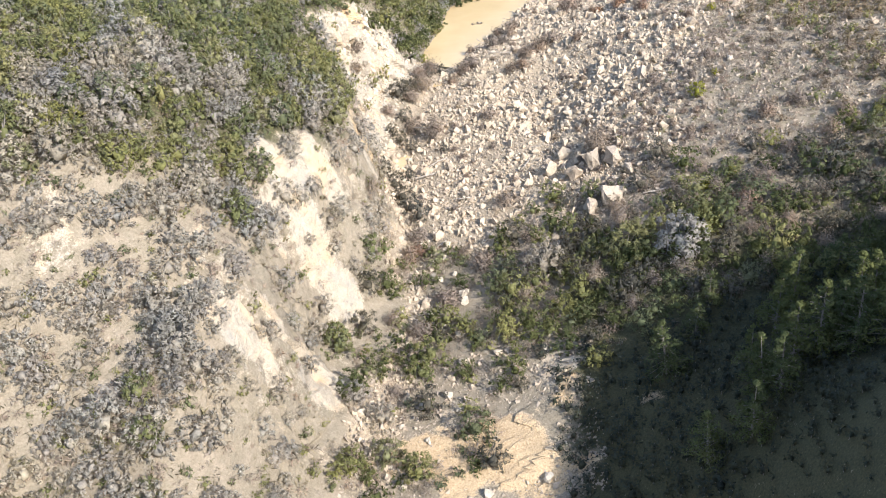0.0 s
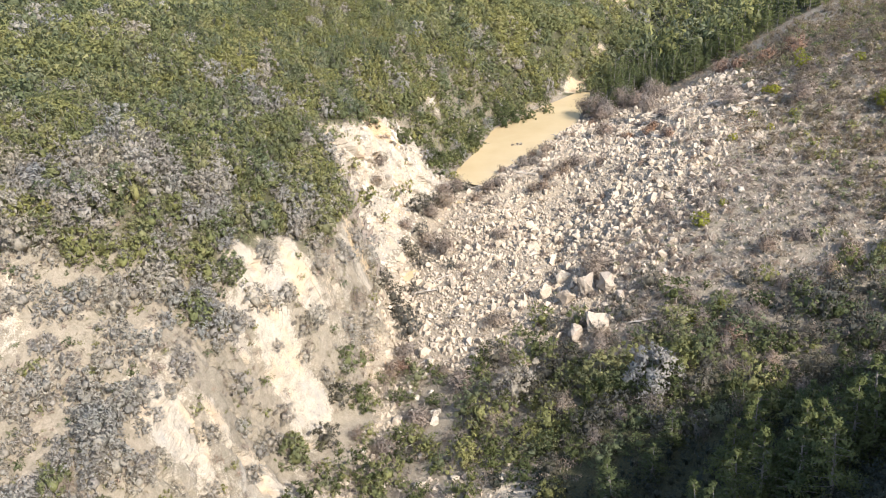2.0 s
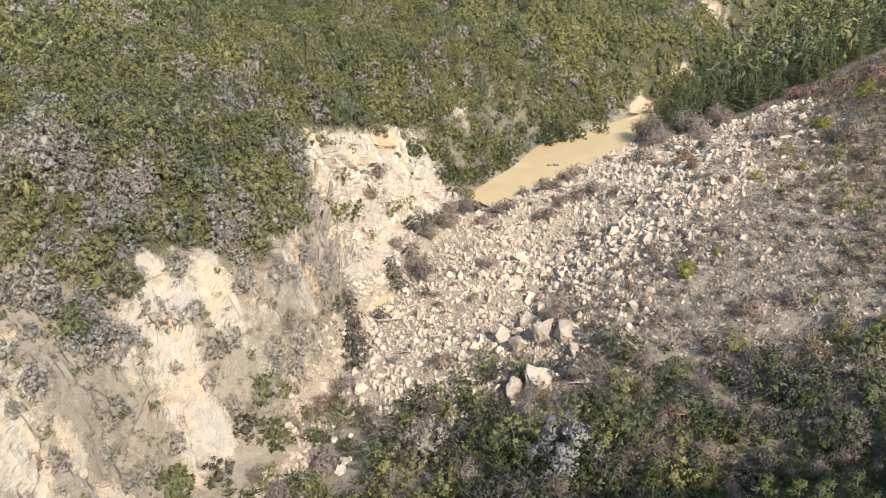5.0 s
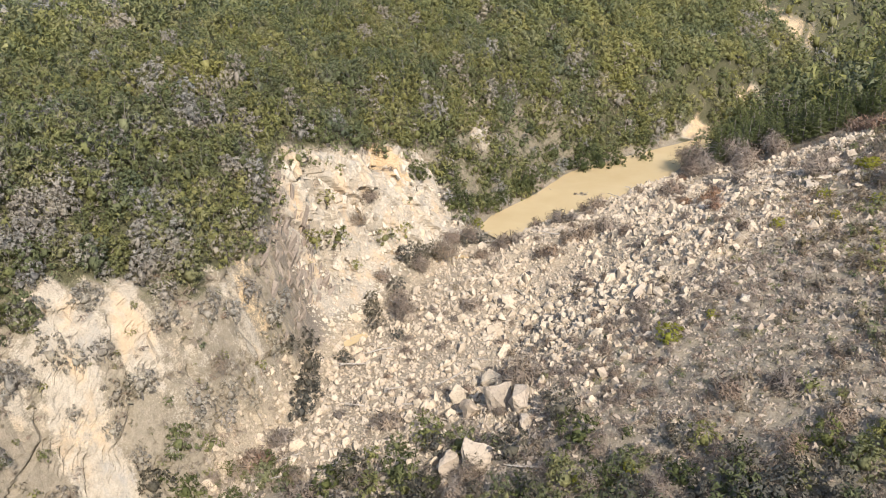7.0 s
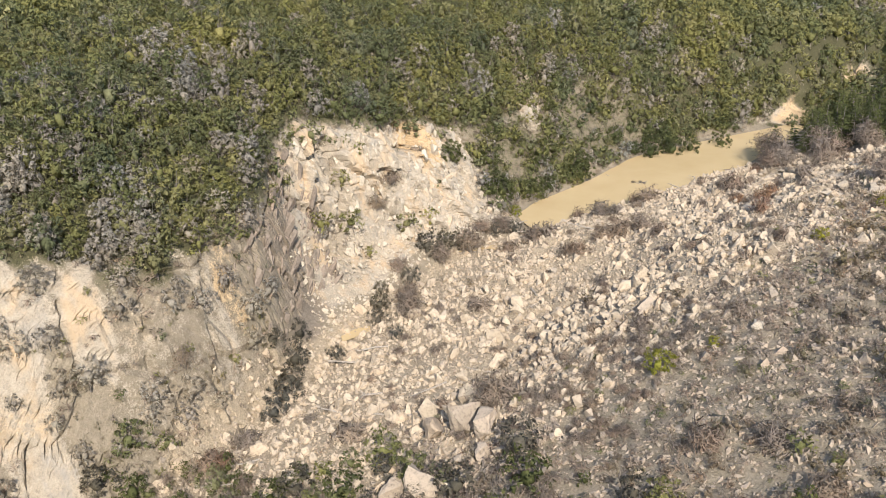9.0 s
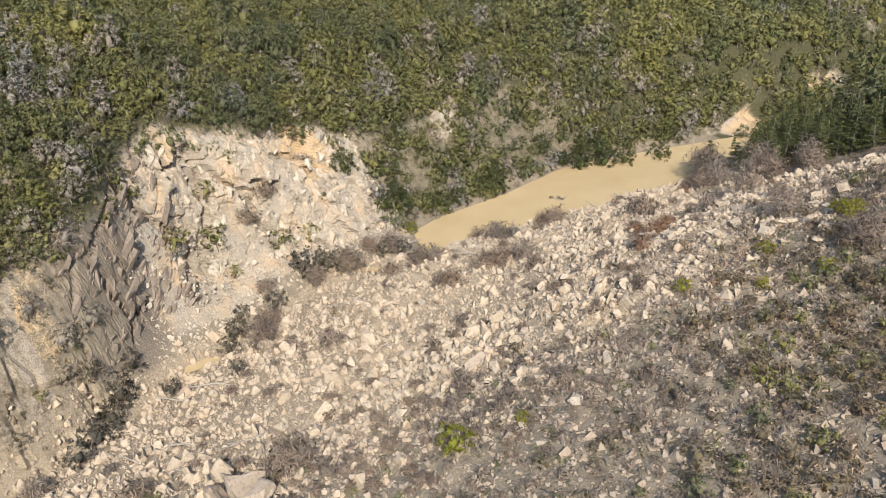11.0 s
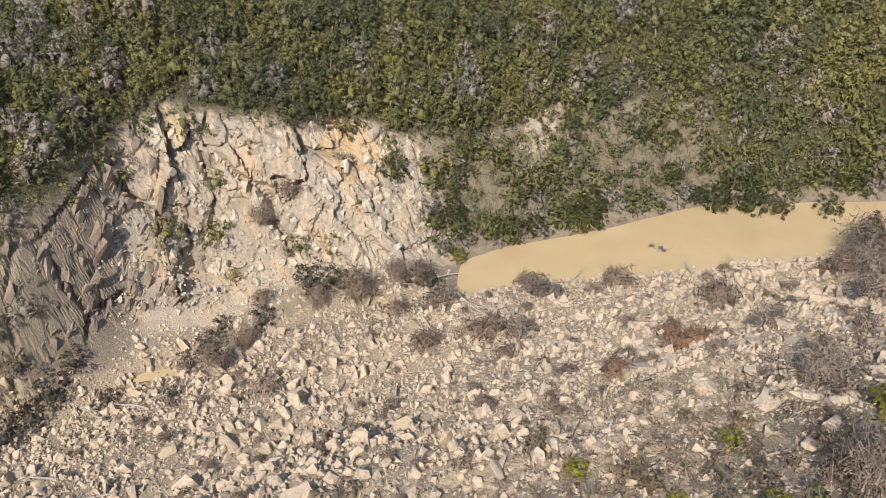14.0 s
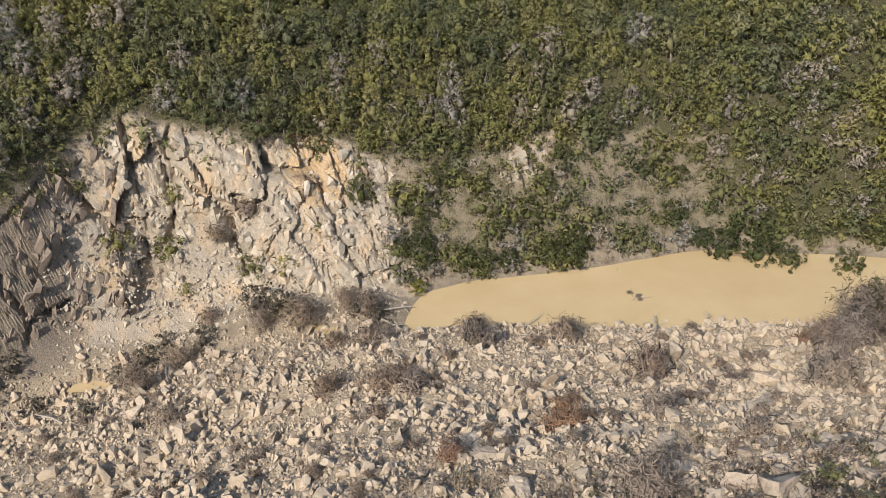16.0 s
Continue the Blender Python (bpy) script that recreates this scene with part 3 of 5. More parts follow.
def dome_shape(seed, tall, wide, clumps, leaves, leaf, low=0.12, wood=True, thin=0.34):
    """A bushy tree: stem with limbs, and small leaf clumps over an uneven lobed dome with a leafy core."""
    r = np.random.default_rng(seed)
    lobes, turn = r.integers(2, 5), r.uniform(0, 6.28)
    cs, rs, sticks = [], [], [stick((0, 0, -0.6), (r.normal(0, 0.1), r.normal(0, 0.1), tall * 0.6), 0.03 * tall, 0.012 * tall, 4)]
    for i in range(clumps):
        f = (i + 0.5) / clumps
        h = low + (1 - low) * f ** 0.85
        a = 2.39996 * i + r.normal(0, 0.35)
        k = math.sqrt(max(0.02, 1 - ((h - 0.42) / 0.62) ** 2)) * (1 + 0.22 * math.cos(lobes * a + turn)) * r.uniform(0.5, 1.15)
        c = np.array([0.5 * wide * k * math.cos(a), 0.5 * wide * k * math.sin(a), tall * h * r.uniform(0.88, 1.07)])
        cs.append(c)
        rs.append(wide * r.uniform(0.6, 1.5) * 0.5 / math.sqrt(clumps))
        if wood and i % 5 == 0:
            sticks.append(stick((0, 0, tall * h * 0.5), c, 0.01 * tall, 0.004 * tall, 3))
    v, f, n = leaf_cloud(cs, rs, leaves, leaf, 0.85, seed + 50, thin=thin)
    core = ICO * r.uniform(0.5, 1.15, (12, 1)) * (0.2 * wide, 0.2 * wide, 0.26 * tall) + (0, 0, 0.36 * tall)
    return merged(sticks), (np.vstack([v, core]), np.vstack([f, ICO_FACES + len(v)]), np.vstack([n, ICO]))


def conifer_shape(seed, tall, wide, tiers=9, leaf=0.26, dense=9):
    """Tiers of drooping boughs round a straight trunk."""
    r = np.random.default_rng(seed)
    wood = [stick((0, 0, -0.6), (0, 0, tall), 0.022 * tall, 0.004 * tall)]
    cs, rs = [], []
    for t in range(tiers):
        f = t / (tiers - 1)
        reach = wide * 0.5 * (1 - f) ** 0.75 + 0.12
        for b in range(max(3, int(7 * (1 - f) + 2))):
            a, k = r.uniform(0, 2 * math.pi), r.uniform(0.7, 1.1)
            h = tall * (0.14 + 0.84 * f) + r.normal(0, 0.12)
            tip = np.array([reach * k * math.cos(a), reach * k * math.sin(a), h + 0.10 * reach])
            wood.append(stick((0, 0, h), tip, 0.05, 0.015, 3))
            for q in (0.45, 0.8, 1.0):
                cs.append(tip * (q, q, 1))
                rs.append(0.10 * wide * (0.65 + 0.5 * q) * (1.1 - 0.5 * f))
    return merged(wood), leaf_cloud(cs, rs, dense, leaf, 0.4, seed + 9)


def brush_shape(seed, tall, wide, twigs=46, fine=3):
    """A leafless shrub: stems that fork into thin twigs, seen as slivers."""
    r = np.random.default_rng(seed)
    wood = []
    tips = []
    for i in range(twigs):
        a, e = r.uniform(0, 2 * math.pi), r.uniform(0.1, 1.0)
        p0 = np.array([0.12 * wide * r.normal(), 0.12 * wide * r.normal(), -0.2])
        p1 = np.array([0.5 * wide * e * math.cos(a), 0.5 * wide * e * math.sin(a), tall * (1.05 - 0.55 * e) * r.uniform(0.7, 1.0)])
        wood.append(stick(p0, p1, 0.03, 0.012, 3))
        for k in range(fine):
            q = p0 + (p1 - p0) * r.uniform(0.45, 1.0)
            tips.append(q + r.normal(size=3) * 0.12 * wide * (1, 1, 0.7))
    return merged(wood), leaf_cloud(tips, np.full(len(tips), 0.15 * wide), 6, 0.20 * math.sqrt(wide), 0.8, seed + 3, 0.1, 0.08)


def rock_shape(seed, flat=0.7, points=13):
    """An angular block: the hull of a few jittered points, with broken faces."""
    r = np.random.default_rng(seed)
    bm = bmesh.new()
    d = r.normal(size=(points, 3))
    d /= np.linalg.norm(d, axis=1)[:, None]
    d = np.sign(d) * np.abs(d) ** 0.6 * r.uniform(0.75, 1.0, (points, 1)) * (1.0, r.uniform(0.6, 0.95), flat)
    for p in d * 0.5:
        bm.verts.new(p)
    bmesh.ops.convex_hull(bm, input=bm.verts)
    bmesh.ops.delete(bm, geom=[v for v in bm.verts if not v.link_faces], context="VERTS")
    bmesh.ops.triangulate(bm, faces=bm.faces)
    bm.verts.index_update()
    v = np.array([p.co[:] for p in bm.verts])
    f = np.array([[p.index for p in q.verts] for q in bm.faces])
    bm.free()
    return v, f


def turned(n, r, tilt=0.1):
    """n turns about z with a little tilt."""
    a = r.uniform(0, 2 * math.pi, n)
    c, s = np.cos(a), np.sin(a)
    m = np.zeros((n, 3, 3))
    m[:, 0, 0], m[:, 0, 1], m[:, 1, 0], m[:, 1, 1], m[:, 2, 2] = c, -s, s, c, 1
    tx, ty = r.normal(0, tilt, n), r.normal(0, tilt, n)
    t = np.tile(np.eye(3), (n, 1, 1))
    t[:, 0, 2], t[:, 2, 0], t[:, 1, 2], t[:, 2, 1] = tx, -tx, ty, -ty
    return t @ m


def spread(name, shapes, places, sizes, mats, label, category, tilt=0.08, seed=1, stretch=None, turn=None):
    """ONE object of many plants or stones. shapes: lists of (verts, faces) a material slot each."""
    r = np.random.default_rng(seed)
    places, sizes = np.asarray(places, float), np.asarray(sizes, float)
    which = r.integers(0, len(shapes), len(places))
    rot = turned(len(places), r, tilt) if turn is None else turn
    tints = r.uniform(0, 1, len(places))
    vs, fs, ms, ts, ns, base = [], [], [], [], [], 0
    rounded = any(len(piece) > 2 for shape in shapes for piece in shape)
    for k, shape in enumerate(shapes):
        sel = np.where(which == k)[0]
        if not len(sel):
            continue
        for slot, piece in enumerate(shape):
            v, f = piece[:2]
            bend = piece[2] if len(piece) > 2 else np.zeros_like(v)
            ns.append(np.einsum("nij,kj->nki", rot[sel], bend).reshape(-1, 3))
            sv = v[None] * sizes[sel][:, None, None] if sizes.ndim == 1 else v[None] * sizes[sel][:, None, :]
            w = np.einsum("nij,nkj->nki", rot[sel], sv) + places[sel][:, None]
            vs.append(w.reshape(-1, 3))
            fs.append((f[None] + (np.arange(len(sel)) * len(v))[:, None, None]).reshape(-1, 3) + base)
            ms.append(np.full(len(sel) * len(f), slot))
            ts.append(np.repeat(tints[sel], len(v)))
            base += len(sel) * len(v)
    me = mesh_from(name, np.vstack(vs), np.vstack(fs), mats, np.concatenate(ms), normals=np.vstack(ns) if rounded else None)
    at = me.attributes.new("tint", "FLOAT", "POINT")
    at.data.foreach_set("value", np.concatenate(ts).astype(np.float32))
    return tagged(new(name, me), label, category, kind="stuff")


def prototype(name, shape, mats, names, label, category, group):
    """A thing with its parts (one shape a part), for copying."""
    top = tagged(new(name), label, category, group)
    for piece, m, part_name in zip(shape, mats, names):
        p = new(part_name, mesh_from(part_name, piece[0], piece[1], [m], normals=piece[2] if len(piece) > 2 else None))
        p.parent = top
    return top


def plant(protos, places, sizes, seed=2, tilt=3.0):
    """Copies of the prototypes at places; the prototypes themselves take the first ones."""
    r = random.Random(seed)
    for n, ((x, y, z), s) in enumerate(zip(places, sizes)):
        m = Matrix.LocRotScale((x, y, z), Euler((radians(r.gauss(0, tilt)), radians(r.gauss(0, tilt)), r.uniform(0, 6.283))), (s, s, s * r.uniform(0.9, 1.15)))
        if n < len(protos):
            protos[n].matrix_basis = m
        else:
            k = r.randrange(len(protos))
            c = copy_thing(protos[k], Matrix.Identity(4))
            c.matrix_basis = m


def scatter(n, x0, x1, y0, y1, chance, seed, apart=0.0):
    """Places on the land where chance(x, y) beats a random number; apart keeps them off one another."""
    r = np.random.default_rng(seed)
    x, y = r.uniform(x0, x1, n), r.uniform(y0, y1, n)
    keep = r.uniform(0, 1, n) < chance(x, y)
    x, y = x[keep], y[keep]
    if apart:
        taken, ok = {}, []
        for i, (a, b) in enumerate(zip(x, y)):
            ca, cb = int(a // apart), int(b // apart)
            near = [q for da in (-1, 0, 1) for db in (-1, 0, 1) for q in taken.get((ca + da, cb + db), ())]
            if all((a - p) ** 2 + (b - q) ** 2 > apart * apart for p, q in near):
                taken.setdefault((ca, cb), []).append((a, b))
                ok.append(i)
        x, y = x[ok], y[ok]
    return np.stack([x, y, height(x, y)], -1)


# ---- shapes ----
TREES = [dome_shape(100 + i, t, w, 36, 22, 0.27) for i, (t, w) in enumerate([(5.6, 4.4), (5.0, 4.8), (6.6, 4.4), (4.6, 4.0), (5.6, 5.4), (4.2, 4.6)])]
UNDER = [dome_shape(150 + i, 1.9, 3.4, 6, 6, 0.4, wood=False) for i in range(4)]
FAR_TREES = [dome_shape(130 + i, 5.4, 5.0, 18, 12, 0.5, 0.15, wood=False) for i in range(4)]
FARTHEST = [dome_shape(140 + i, 7.5, 6.8, 9, 7, 0.9, wood=False) for i in range(4)]
GLOOM = [dome_shape(144 + i, 5.4, 5.0, 8, 8, 0.6, 0.15, wood=False) for i in range(4)]
SHRUBS = [dome_shape(160 + i, 2.0, 2.4, 10, 12, 0.27, 0.05, wood=False) for i in range(4)]
BRUSH = [brush_shape(200 + i, 1.4, 2.3, 34, 3) for i in range(5)]
THIN_BRUSH = [brush_shape(210 + i, 1.4, 2.3, 6, 2) for i in range(5)]
DENSE = [dome_shape(220 + i, 3.7, 4.2, 50, 32, 0.18) for i in range(4)]
FINE_DENSE = [dome_shape(226 + i, 1.9, 4.4, 150, 90, 0.085) for i in range(2)]
DENSE_LOW = [dome_shape(290 + i, 3.4, 4.0, 28, 18, 0.25, 0.03, wood=False) for i in range(4)]
BARE = [brush_shape(226 + i, 5.0, 5.0, 60, 4) for i in range(3)]
BARE_LIGHT = [brush_shape(280 + i, 5.0, 5.0, 26, 4) for i in range(4)]
CONIFERS = [conifer_shape(230 + i, t, w, 10, 0.22, 16) for i, (t, w) in enumerate([(9.0, 5.8), (9.0, 5.2), (9.0, 6.4)])]
LIGHT_CONIFERS = [conifer_shape(240 + i, t, w, 6, 0.45, 3) for i, (t, w) in enumerate([(9.0, 5.6), (8.0, 5.2), (7.0, 4.6)])]
SCRAPS = [leaf_cloud(np.random.default_rng(260 + i).normal(0, 0.28, (7, 3)) * (1, 1, 0.5) + (0, 0, 0.3), np.full(7, 0.36), 5, 0.32, 0.8, 270 + i, 0.4, 0.11) for i in range(5)]
TUSSOCKS = [leaf_cloud([(0, 0, 0.05)], [0.3], 9, 0.32, 0.9, 250 + i, 0.5, 0.13) for i in range(4)]
ROCKS = [rock_shape(300 + i, f) for i, f in enumerate([0.8, 0.65, 0.95, 0.55, 0.8, 0.7, 0.6, 1.0])]

CHIPS = [rock_shape(350 + i, f, 7) for i, f in enumerate([0.7, 0.5, 0.8, 0.6, 0.45, 0.75])]


def tube(path, radii, sides=7):
    """One closed-up round bar through the points of path."""
    vs, fs = [], []
    for n, (p, r) in enumerate(zip(path, radii)):
        for k in range(sides):
            a = 2 * math.pi * k / sides
            vs.append((p[0], p[1] + r * math.cos(a), p[2] + r * math.sin(a)))
            if n:
                i, j = (n - 1) * sides + k, (n - 1) * sides + (k + 1) % sides
                fs += [(i, j, j + sides), (i, j + sides, i + sides)]
    return np.array(vs), np.array(fs)


def bough(seed, long):
    """A fallen log with broken branches, lying along x: its trunk and its branches."""
    r = np.random.default_rng(seed)
    bend = r.normal(0, 0.25, 4)
    trunk = tube([(0, 0, 0), (long * 0.35, bend[0], 0.08), (long * 0.7, bend[1], 0.12), (long, bend[2], 0.2)], [0.17, 0.14, 0.10, 0.03])
    arms = []
    for i in range(4):
        x = long * (0.4 + 0.14 * i)
        arms.append(stick((x, bend[1] * 0.6, 0.1), (x + r.uniform(0.5, 1.5), r.normal(0, 1.0), r.uniform(0.1, 0.9)), 0.055, 0.015, 4))
    return trunk, arms


LOGS = [bough(400 + i, l) for i, l in enumerate([4.5, 6.0, 7.5, 5.2])]


def crag(seed, points, squash):
    """A large single block with many broken faces."""
    r = np.random.default_rng(seed)
    d = r.normal(size=(points, 3))
    d /= np.linalg.norm(d, axis=1)[:, None]
    d = np.sign(d) * np.abs(d) ** 0.7 * r.uniform(0.86, 1.0, (points, 1)) * squash * 0.5
    bm = bmesh.new()
    for p in d:
        bm.verts.new(p)
    bmesh.ops.convex_hull(bm, input=bm.verts)
    bmesh.ops.delete(bm, geom=[v for v in bm.verts if not v.link_faces], context="VERTS")
    bmesh.ops.triangulate(bm, faces=bm.faces)
    bmesh.ops.subdivide_edges(bm, edges=bm.edges, cuts=2, use_grid_fill=True)
    bmesh.ops.triangulate(bm, faces=bm.faces)
    for p in bm.verts:
        way = p.co.normalized()
        q = p.co * 3.2 + Vector((seed, 0, 0))
        p.co += way * (0.07 * noise.noise(q) + 0.05 * noise.noise(q * 2.7) - 0.03)
    bm.verts.index_update()
    v = np.array([p.co[:] for p in bm.verts])
    f = np.array([[p.index for p in q.verts] for q in bm.faces])
    bm.free()
    return v, f


# ---- the forest on the left hillside ----
def wood_share(x, y):
    rock, rubble, wood = covers(x, y)
    open_patch = np.maximum.reduce([blob(x, y, -26, 268, 4, 7), blob(x, y, -21, 288, 3, 7), blob(x, y, -46, 176, 4, 5), blob(x, y, -24, 256, 4, 5)])
    low = (x < line_x(3, y) + 0.5) | ((y > 331) & (x < line_x(5, y) + 3))
    brink = step(-0.8, 0.8, line_x(2, y) + 1.5 * fbm(x, y, 6, 57) - x) + step(294, 302, y + 8 * fbm(x, y, 9, 58))
    return np.clip(wood, 0, 1) * (1 - step(0.15, 0.5, rock)) * low * np.clip(brink, 0, 1) * (1 - 0.85 * open_patch)


forest = scatter(70000, -125, 40, 105, 430, wood_share, 11, 2.15)
edge = (forest[:, 0] > line_x(2, forest[:, 1]) - 12) & (forest[:, 1] > 178) & (forest[:, 1] < 300)
edge_trees = forest[edge][:230]
rest = np.vstack([forest[edge][230:], forest[~edge]])
away = (rest[:, 0] < -78) | (rest[:, 1] > 306)
keep = ~away | (rng.uniform(0, 1, len(rest)) < 0.74)
rest, away = rest[keep], away[keep]
grey = fbm(rest[:, 0], rest[:, 1], 16, 61, 3) + 0.25 * rng.normal(size=len(rest)) + 0.3 * (rest[:, 1] < 150) > 0.5
tall = 0.62 + 0.62 * rng.uniform(0, 1, len(rest)) ** 1.8 + 0.2 * fbm(rest[:, 0], rest[:, 1], 20, 71)
spread("forest", TREES, rest[~grey & ~away], tall[~grey & ~away], [M_BARK, M_OLIVE], "dense olive-green scrub forest covering the hillside", "forest", seed=3)
spread("forest", TREES, rest[grey & ~away], tall[grey & ~away] * 0.95, [M_BARK, M_GREY], "grey-leaved trees scattered through the scrub forest", "forest", seed=4)
spread("forest", FAR_TREES, rest[~grey & away], tall[~grey & away], [M_BARK, M_OLIVE], "olive-green scrub forest on the upper hillside", "forest", seed=33)
spread("forest", FAR_TREES, rest[grey & away], tall[grey & away] * 0.9, [M_BARK, M_GREY], "grey trees through the upper hillside forest", "forest", seed=34)

under = scatter(40000, -80, 20, 120, 320, wood_share, 15, 2.3)
spread("undergrowth", UNDER, under, rng.uniform(0.7, 1.25, len(under)), [M_BARK, M_OLIVE], "low olive undergrowth filling the forest between the trees", "undergrowth", seed=35)

gap = scatter(900, -14, 9, 322, 372, lambda x, y: (covers(x, y)[0] < 0.2) * (x < line_x(3, y) - 1.0) * 1.0, 16, 2.4)
spread("forest", FAR_TREES, gap, rng.uniform(0.7, 1.1, len(gap)), [M_BARK, M_OLIVE], "scrub forest above the head of the lake", "forest", seed=36)

olive = [prototype("tree", s, [M_BARK, M_OLIVE], ["trunk", "crown"], "olive-green scrub tree standing near the cliff brink", "tree", "trees above the cliff") for s in TREES]
greys = [prototype("tree", s, [M_BARK, M_GREY], ["trunk", "crown"], "silvery grey scrub tree at the cliff brink", "tree", "trees above the cliff") for s in TREES[:4]]
pick = rng.uniform(0, 1, len(edge_trees)) < 0.25
size = rng.uniform(0.7, 1.1, len(edge_trees))
plant(olive, edge_trees[~pick], size[~pick], 21)
plant(greys, edge_trees[pick], size[pick], 22)


def far_share(x, y):
    inner = (x > -125) & (x < np.where(y > 335, line_x(5, y), line_x(8, y) + 40)) & (y > 70) & (y < 430)
    right = (x > line_x(5, y) + 30) & (y < 300)
    return np.where(inner | right, 0, 0.7)


far = scatter(7000, -320, 200, 120, 700, far_share, 13, 6.2)
spread("forest", FARTHEST, far, rng.uniform(1.1, 1.6, len(far)), [M_BARK, M_OLIVE], "distant olive-green forest on the far hills", "forest", seed=5)


# ---- woods at the head of the lake and in the shaded gully ----
def head_share(x, y):
    toe = line_x(5, y)
    return step(toe + 1, toe + 5, x) * (1 - step(toe + 60, toe + 75, x)) * step(298, 308, y + 6 * fbm(x, y, 14, 55) - 0.6 * (x - 28)) * (y < 430) * (covers(x, y)[0] < 0.3) * 0.7


head = scatter(5000, 15, 135, 296, 430, head_share, 17, 2.7)
conifers = [prototype("conifer", s, [M_BARK, M_DARK], ["trunk", "crown"], "dark green conifer with tiered drooping boughs", "tree", "conifers") for s in CONIFERS]
first = np.argsort(head[:, 1])[:80]
mask = np.zeros(len(head), bool)
mask[first] = True
# first seven measured; the tall rows after them are added to cast shade
gully_spots = [(26, 111.5, 11), (41, 111.5, 11), (46.5, 97, 11), (49.5, 94, 11.5), (56, 104, 11), (60, 105.5, 11), (46, 120, 8), (36, 98, 9.5), (40, 99.5, 10.5),
               (46, 101, 11), (51, 103, 11.5), (57, 107, 12.5), (62, 107, 12.5), (67, 108, 11.5), (71, 109, 10), (76, 108, 9), (82, 110, 9), (36, 104, 8), (64, 98, 10),
               (53, 112, 9), (44, 114, 10), (44, 126, 6), (34, 122, 6), (52, 120, 8), (62, 118, 8), (31, 117, 7), (28, 92, 9), (33, 91, 10), (88, 118, 8), (70, 118, 7), (43, 100, 11), (48.5, 102, 11.5), (54, 105, 12.5), (59.5, 107, 13), (64.5, 108, 12), (37.5, 95.5, 10),
               (79, 110, 9), (85, 112, 9), (91, 114, 9)]
spots = [(x, y, on_ground(x, y) - 0.2) for x, y, _ in gully_spots] + [tuple(p) for p in head[mask]]
plant(conifers, spots, [tall_m / 9 for *_, tall_m in gully_spots] + list(rng.uniform(0.6, 1.0, mask.sum())), 23)
spread("conifer_wood", LIGHT_CONIFERS, head[~mask][:620], rng.uniform(0.55, 1.05, len(head[~mask][:620])), [M_BARK, M_DARK], "dark conifer wood beyond the head of the lake", "forest", seed=6)


# ---- single bushes and trees that stand out ----
USED = set()


def stand(protos, spots, base, seed):
    """Plants of a given width at (x, y, width)."""
    if protos[0].name in USED:
        protos = [copy_thing(p, Matrix.Identity(4)) for p in protos]
    USED.add(protos[0].name)
    plant(protos, [(x, y, on_ground(x, y) - 0.15) for x, y, _ in spots], [w / base for *_, w in spots], seed)


dark_bush = [prototype("bush", s, [M_BARK, M_BUSH], ["trunk", "crown"], "dense dark green bush on the bank above the lake", "bush", "bushes by the lake") for s in DENSE]
stand(dark_bush, [(-28.6, 238.4, 5.0), (-25, 247, 5.5), (-21, 245.5, 5.5), (-22.5, 246, 4.5), (-24.5, 257.6, 3.6), (-20.7, 259.9, 4.6), (-20.4, 264, 5), (-18, 256, 4), (-17, 259, 4),
                  (-19.2, 252, 4), (-24.2, 271.7, 3.4), (-15.5, 270.5, 6), (-14.3, 268, 5.5), (-16, 266, 4), (-19.7, 285.6, 4), (-8.5, 293.5, 6), (-18, 291.5, 3.5), (-4.5, 298.4, 5.5),
                  (-1, 302, 5), (-12, 292, 4), (4, 309, 5), (-22.5, 243, 3), (-27, 252, 4)], 4.2, 51)
shore_bush = [(line_x(3, v) - 0.9 + 1.7 * math.sin(3.1 * v), float(v), 2.0 + 2.6 * abs(math.sin(1.7 * v))) for v in np.arange(289, 326, 3.3)]
stand(dark_bush, [(float(a), b, c) for a, b, c in shore_bush], 4.2, 59)
gorse = [prototype("bush", s, [M_BARK, M_LIME], ["trunk", "crown"], "bright yellow-green bush growing in the rubble", "bush", "yellow-green bushes") for s in DENSE]
stand(gorse, [(-16.6, 243.6, 2.6), (51.9, 210.7, 2.2), (57.3, 222.6, 2.2), (72, 247.3, 4.4), (65.5, 218.2, 2.3), (73.4, 259.9, 3),
              (83.3, 238, 2.6), (42.3, 177.5, 3.6), (43.9, 152.4, 2.1), (47, 183, 1.6), (39, 150, 2.4), (60, 214, 1.8)], 4.2, 52)
big_gorse = [prototype("bush", s, [M_BARK, M_LIME], ["trunk", "crown"], "broad dome-shaped yellow-green bush beside the lone boulder", "bush", "yellow-green bushes") for s in FINE_DENSE]
stand(big_gorse[:1], [(85.2, 213.4, 7.6)], 4.2, 60)
stand(big_gorse[1:], [(63.5, 235.6, 4.2)], 4.2, 62)
grey_bush = [prototype("bush", s, [M_BARK, M_GREY], ["trunk", "crown"], "silvery grey bush on the bare slope", "bush", "grey bushes") for s in DENSE]
